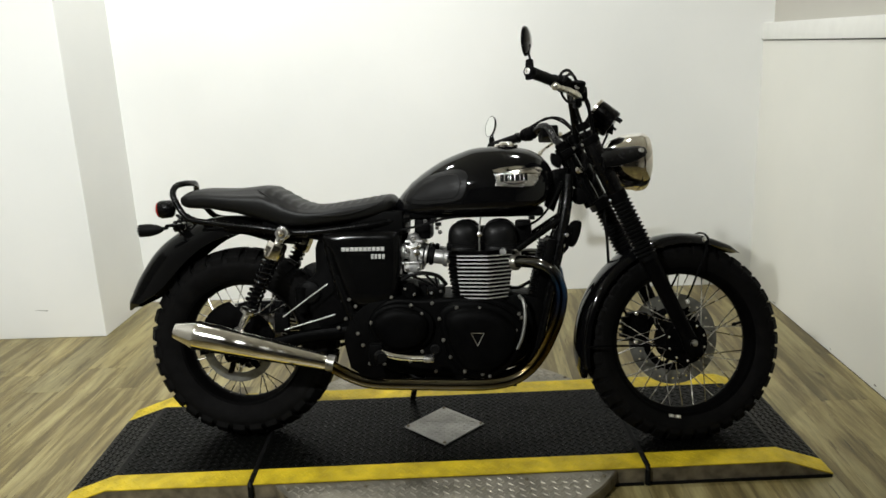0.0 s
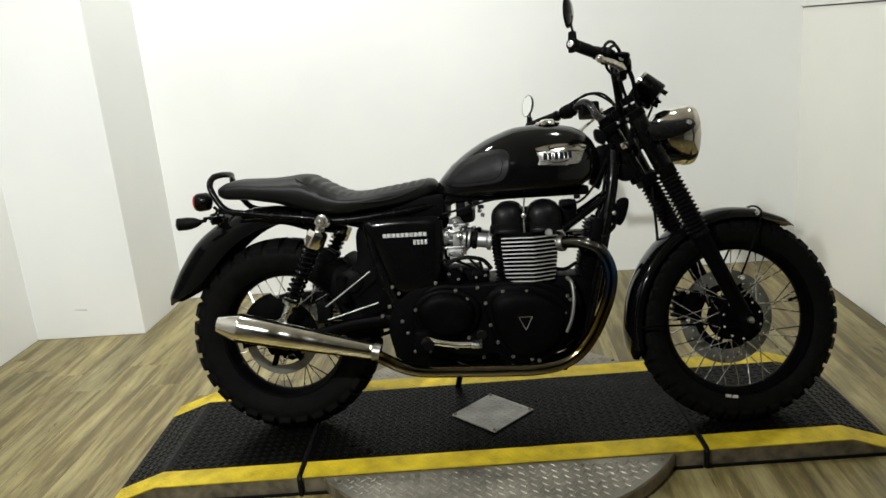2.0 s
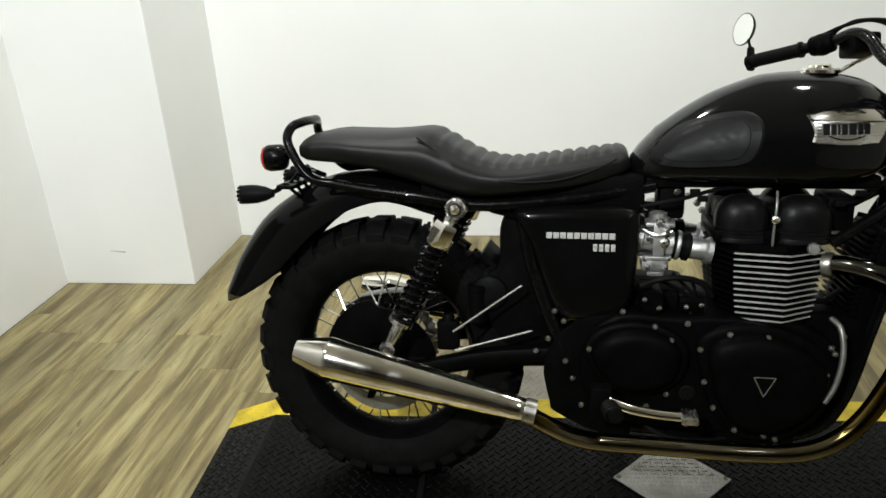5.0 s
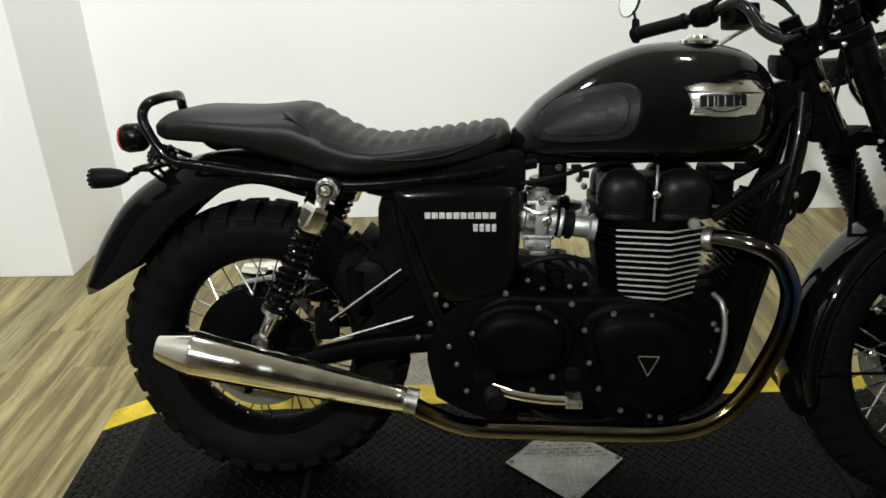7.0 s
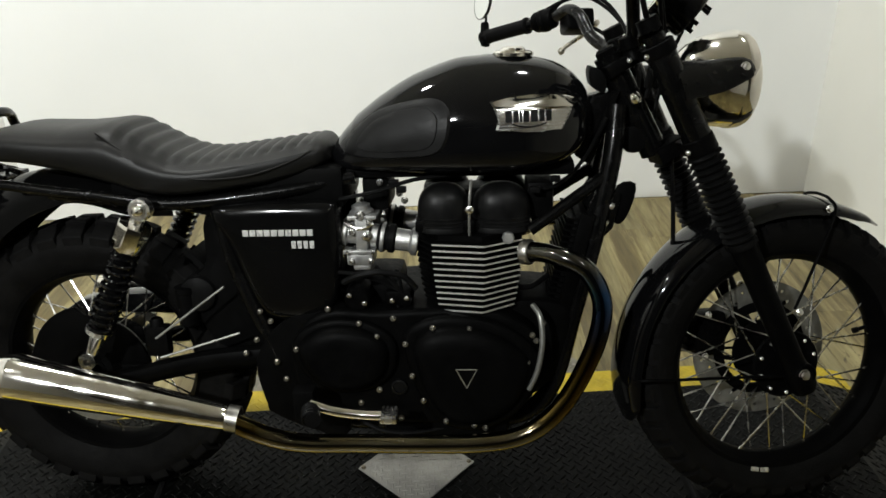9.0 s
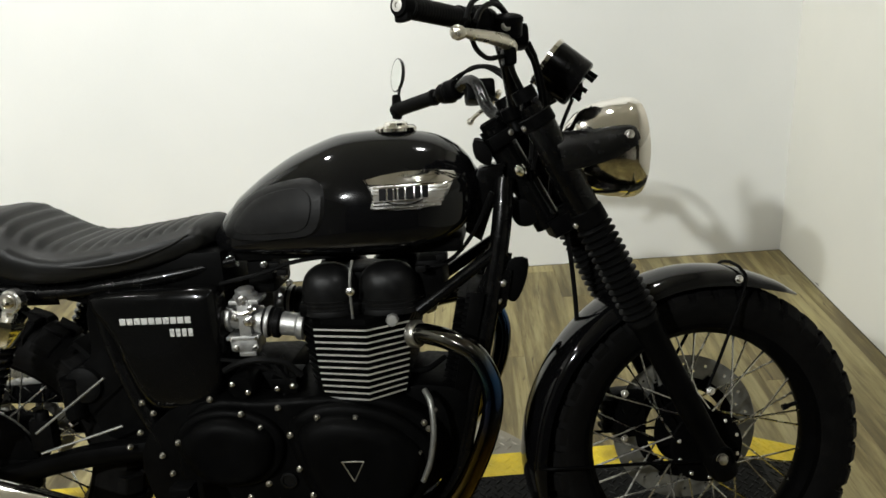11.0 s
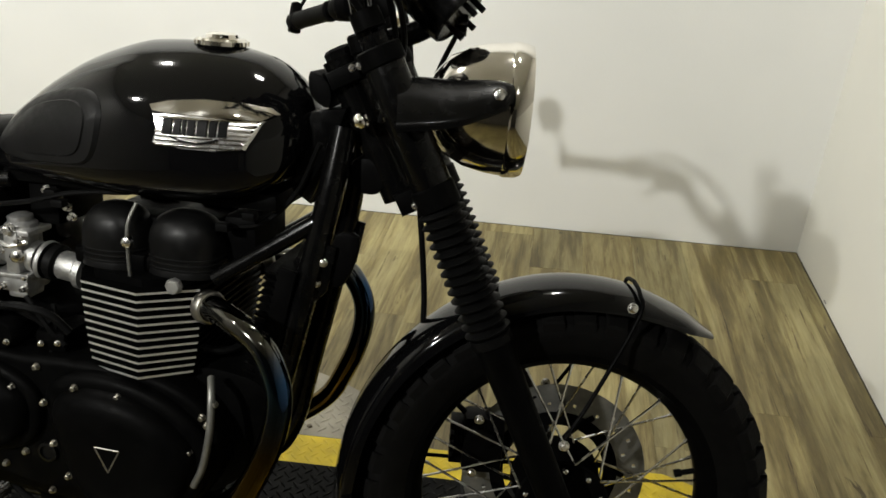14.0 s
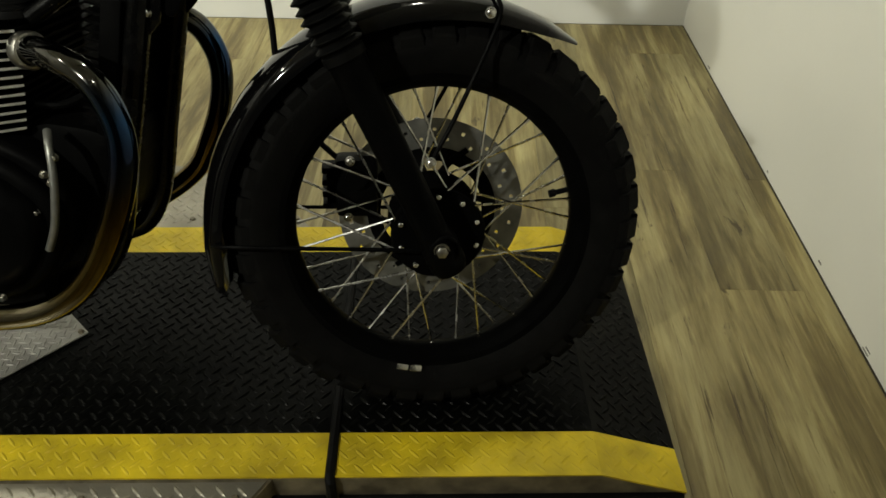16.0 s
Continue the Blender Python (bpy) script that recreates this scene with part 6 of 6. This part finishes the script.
bpart("gauge_bracket", bm, FRAME_BLACK, None, "black gauge bracket", STEER)
bpart("cable", tube([(0.57, 0.02, 1.04), (0.545, 0.03, 0.98), (0.525, 0.035, 0.90), (0.515, 0.03, 0.83)], 0.004, 7), RUBBER, None, "black speedometer cable", STEER)
bpart("brake_hose", tube([(0.535, -0.02, 0.80), (0.545, -0.01, 0.72), (0.552, 0.0, 0.65), (0.558, 0.01, 0.57), (0.585, 0.05, 0.49), (0.65, 0.085, 0.41)], 0.0048, 7), RUBBER, None, "black brake hose", STEER)
bm = lathe_y(bmesh.new(), [(0.011, 0), (0.0125, 0.003), (0.0115, 0.007), (0.008, 0.010), (0.004, 0.0115), (0.0003, 0.012)], 0.455, 0.915, -0.048, 24, -1)
bpart("steering_lock", bm, CHROME, None, "round bright lock cover")
bm = prism(rounded([(0.40, 0.96), (0.37, 0.975), (0.372, 0.94), (0.40, 0.925)], 3), -0.03, 0.03, 0.004)
bpart("cable_guide", bm, MATT, None, "black cable guide")
bm = prism(rounded([(0.425, 0.745), (0.462, 0.748), (0.455, 0.70), (0.435, 0.665), (0.415, 0.68)], 3), -0.066, -0.052, 0.008)
bpart("horn_bracket", bm, SATIN, None, "curved black bracket")

bm = bmesh.new()
rows = [[Vector((AXLE_R[0] + r * math.cos(radians(a)), y, AXLE_R[2] + r * math.sin(radians(a)))) for r, y in ((0.350, -0.07), (0.360, -0.068), (0.364, 0.0), (0.360, 0.068), (0.350, 0.07), (0.345, 0.0))] for a in range(4, 52, 4)]
add_rings(bm, rows)
bpart("inner_fender", bm, MATT, None, "matt black inner mudguard")

# ---- tail ----
TL = Matrix.Translation((-0.952, 0.0, 0.822)) @ Matrix.Rotation(radians(-90 - 4), 4, "Y")
tail = bpart("tail_lamp", add_lathe(bmesh.new(), [(0.012, -0.01), (0.026, -0.004), (0.031, 0.004), (0.032, 0.034), (0.030, 0.040)], TL, 32), FRAME_BLACK, None, "small round black tail lamp with a red lens")
bpart("tail_lens", add_lathe(bmesh.new(), [(0.029, 0.038), (0.0275, 0.046), (0.020, 0.051), (0.0003, 0.053)], TL, 32), RED_LENS, tail, "red tail lamp lens")
bm = bmesh.new()
for y in (-0.05, -0.02, 0.02, 0.05):
    add_tube(bm, [(-0.90, y * 0.3, 0.80), (-0.905, y, 0.785), (-0.915, y * 1.3, 0.762), (-0.895, y, 0.735)], 0.0042, 7)
add_tube(bm, [(-0.86, 0.03, 0.775), (-0.90, 0.03, 0.79), (-0.925, 0.02, 0.80)], 0.006, 8)
add_tube(bm, [(-0.86, -0.03, 0.775), (-0.90, -0.03, 0.785), (-0.925, -0.02, 0.80)], 0.006, 8)
add_box(bm, -0.93, -0.89, -0.11, 0.11, 0.762, 0.772, bevel=0.003)
bpart("tail_bracket", bm, FRAME_BLACK, None, "black tail bracket with loose wiring")
for s in (-1, 1):
    m = Matrix.Translation((-0.936, s * 0.135, 0.757)) @ Matrix.Rotation(radians(-90 - 3), 4, "Y")
    bm = add_lathe(bmesh.new(), [(0.0003, -0.012), (0.008, -0.010), (0.016, 0.008), (0.0205, 0.030), (0.0215, 0.050), (0.0205, 0.062)], m, 24)
    add_tube(bm, [(-0.93, s * 0.09, 0.760), (-0.936, s * 0.135, 0.757)], 0.006, 8, smooth=False)
    ind = bpart("indicator", bm, RUBBER, None, "small black bullet indicator")
    bm = add_lathe(bmesh.new(), [(0.0205, 0.060), (0.019, 0.068), (0.012, 0.0715), (0.0003, 0.072)], m, 24)
    bpart("indicator_lens", bm, SMOKE, ind, "smoked indicator lens")
    for k in range(12):
        q = box(0.0165, 0.021, -0.0028, 0.0028, 0.058, 0.070, bevel=0.001, segments=1)
        bpart("lens_rib", q, MATT, ind, "", m @ Matrix.Rotation(2 * math.pi * k / 12, 4, "Z"))

# ---- grille on the left wall ----
STEEL_FLAT = worn("dark_mill_steel", (0.045, 0.043, 0.038), 0.42, metal=0.7, spread=0.45, scale=22.0)
RAW_EDGE = worn("brown_mill_scale", (0.20, 0.16, 0.09), 0.5, metal=0.3, spread=0.5, scale=30.0)
BACKING = worn("grey_sheet", (0.10, 0.10, 0.095), 0.6, spread=0.2)
MESH_STEEL = worn("expanded_steel", (0.5, 0.5, 0.47), 0.45, metal=0.5, spread=0.3, scale=30.0)
grille = thing("wall_grille", "dark steel framed grille of expanded mesh screwed to the wall", "grille", m=pose(LEFT, 0, 0))
GY0, GY1, GZ0, GZ1 = -0.75, 0.385, 0.125, 1.397
for nm, a in (("frame_bar", (GY1 - 0.034, GY1, GZ0, GZ1)), ("frame_bar", (GY0, GY0 + 0.034, GZ0, GZ1)), ("frame_bar", (GY0 + 0.034, GY1 - 0.034, GZ0, GZ0 + 0.05)), ("frame_bar", (GY0 + 0.034, GY1 - 0.034, GZ1 - 0.045, GZ1))):
    part(nm, box(0.0, 0.026, *a, bevel=0.002), STEEL_FLAT, grille, "dark flat steel frame bar")
part("inner_strip", box(0.002, 0.022, GY1 - 0.064, GY1 - 0.036, GZ0 + 0.052, GZ1 - 0.047, bevel=0.004), RAW_EDGE, grille, "brownish mill-scale strip")
# Grey sheet added in place of the darkness behind the mesh.
part("backing", box(0.001, 0.004, GY0 + 0.03, GY1 - 0.03, GZ0 + 0.04, GZ1 - 0.04), BACKING, grille, "grey sheet standing in for the dark behind the mesh")
bm = bmesh.new()
PY, PZ = 0.030, 0.0155
z, row = GZ0 + 0.05, 0
while z < GZ1 - 0.04:
    y, k, last = GY0 + 0.03, 0, None
    while y < GY1 - 0.06:
        zz = z + (PZ if (k + row) % 2 else 0.0) - PZ / 2
        now = [bm.verts.new(p) for p in ((0.012, y, zz - 0.0026), (0.0185, y, zz + 0.0026))]
        if last:
            bm.faces.new((last[0], now[0], now[1], last[1]))
        last = now
        y += PY / 2
        k += 1
    z += PZ
    row += 1
part("expanded_mesh", bm, MESH_STEEL, grille, "grey expanded steel mesh", False)
for y, z in [(GY1 - 0.014, GZ0 + 0.02 + 0.311 * k) for k in range(5)] + [(GY1 - 0.3 * k, GZ0 + 0.02) for k in (1, 2, 3)]:
    part("screw", add_lathe(bmesh.new(), [(0.009, 0.0), (0.009, 0.002), (0.006, 0.005), (0.0003, 0.006)], Matrix.Translation((0.026, y, z)) @ Matrix.Rotation(radians(90), 4, "Y"), 12), STEEL, grille, "bright screw head")

# ---- scuffs on the walls ----
SCUFF = worn("grey_scuff", (0.20, 0.19, 0.18), 0.7, spread=0.3)
column = bpy.data.objects["wall_column"]
bm = bmesh.new()
rng = random.Random(3)
for k in range(5):
    x, z = -2.10 + 0.013 * k, 0.152 - 0.0016 * k + rng.uniform(-0.002, 0.002)
    add_box(bm, x, x + 0.012, COL_Y - 0.0006, COL_Y + 0.001, z, z + 0.0016 + 0.0006 * k)
part("scuff", bm, SCUFF, column, "small grey scuff marks", False)
bm = bmesh.new()
for k in range(6):
    y, z = 0.42 + k * 0.008, 0.10 - 0.012 * math.sin(k * 0.8)
    add_box(bm, LEFT - 0.001, LEFT + 0.0006, y, y + 0.007, z, z + 0.003)
part("scuff", bm, SCUFF, bpy.data.objects["wall_left"], "small grey scuff marks", False)

bm = bmesh.new()
for k in range(5):
    y, z = rng.uniform(0.0, 1.6), rng.uniform(0.0, 0.012)
    add_box(bm, RIGHT - 0.0006, RIGHT + 0.001, y, y + rng.uniform(0.006, 0.03), 0.004 + z, 0.006 + z + rng.uniform(0.001, 0.003))
part("scuff", bm, SCUFF, bpy.data.objects["wall_right"], "small grey scuff marks", False)

# ---- floor planks ----
floor = thing("floor", "light greyish-brown wood-look vinyl plank floor", "floor", kind="structure")
PW, PL = 0.182, 1.22
X0, X1, Y0F, Y1F = LEFT + 0.004, RIGHT - 0.005, NEAR + 0.004, BACK - 0.005
shapes = {}
rng = random.Random(5)
x = LEFT - 0.05
while x < X1:
    y = NEAR - rng.random() * PL
    while y < Y1F:
        xa, xb, ya, yb = max(x, X0), min(x + PW, X1), max(y, Y0F), min(y + PL, Y1F)
        if xb - xa > 0.01 and yb - ya > 0.01:
            key = (round(xb - xa, 4), round(yb - ya, 4))
            if key not in shapes:
                ob = part("plank", box(0.00015, key[0] - 0.00015, 0.00015, key[1] - 0.00015, -0.006, 0, bevel=0.0004, segments=1), PLANK, floor, "", False)
                shapes[key] = ob.data
            else:
                ob = new("plank", shapes[key])
                ob.parent = floor
            ob.location = (xa, ya, 0)
        y += PL
    x += PW
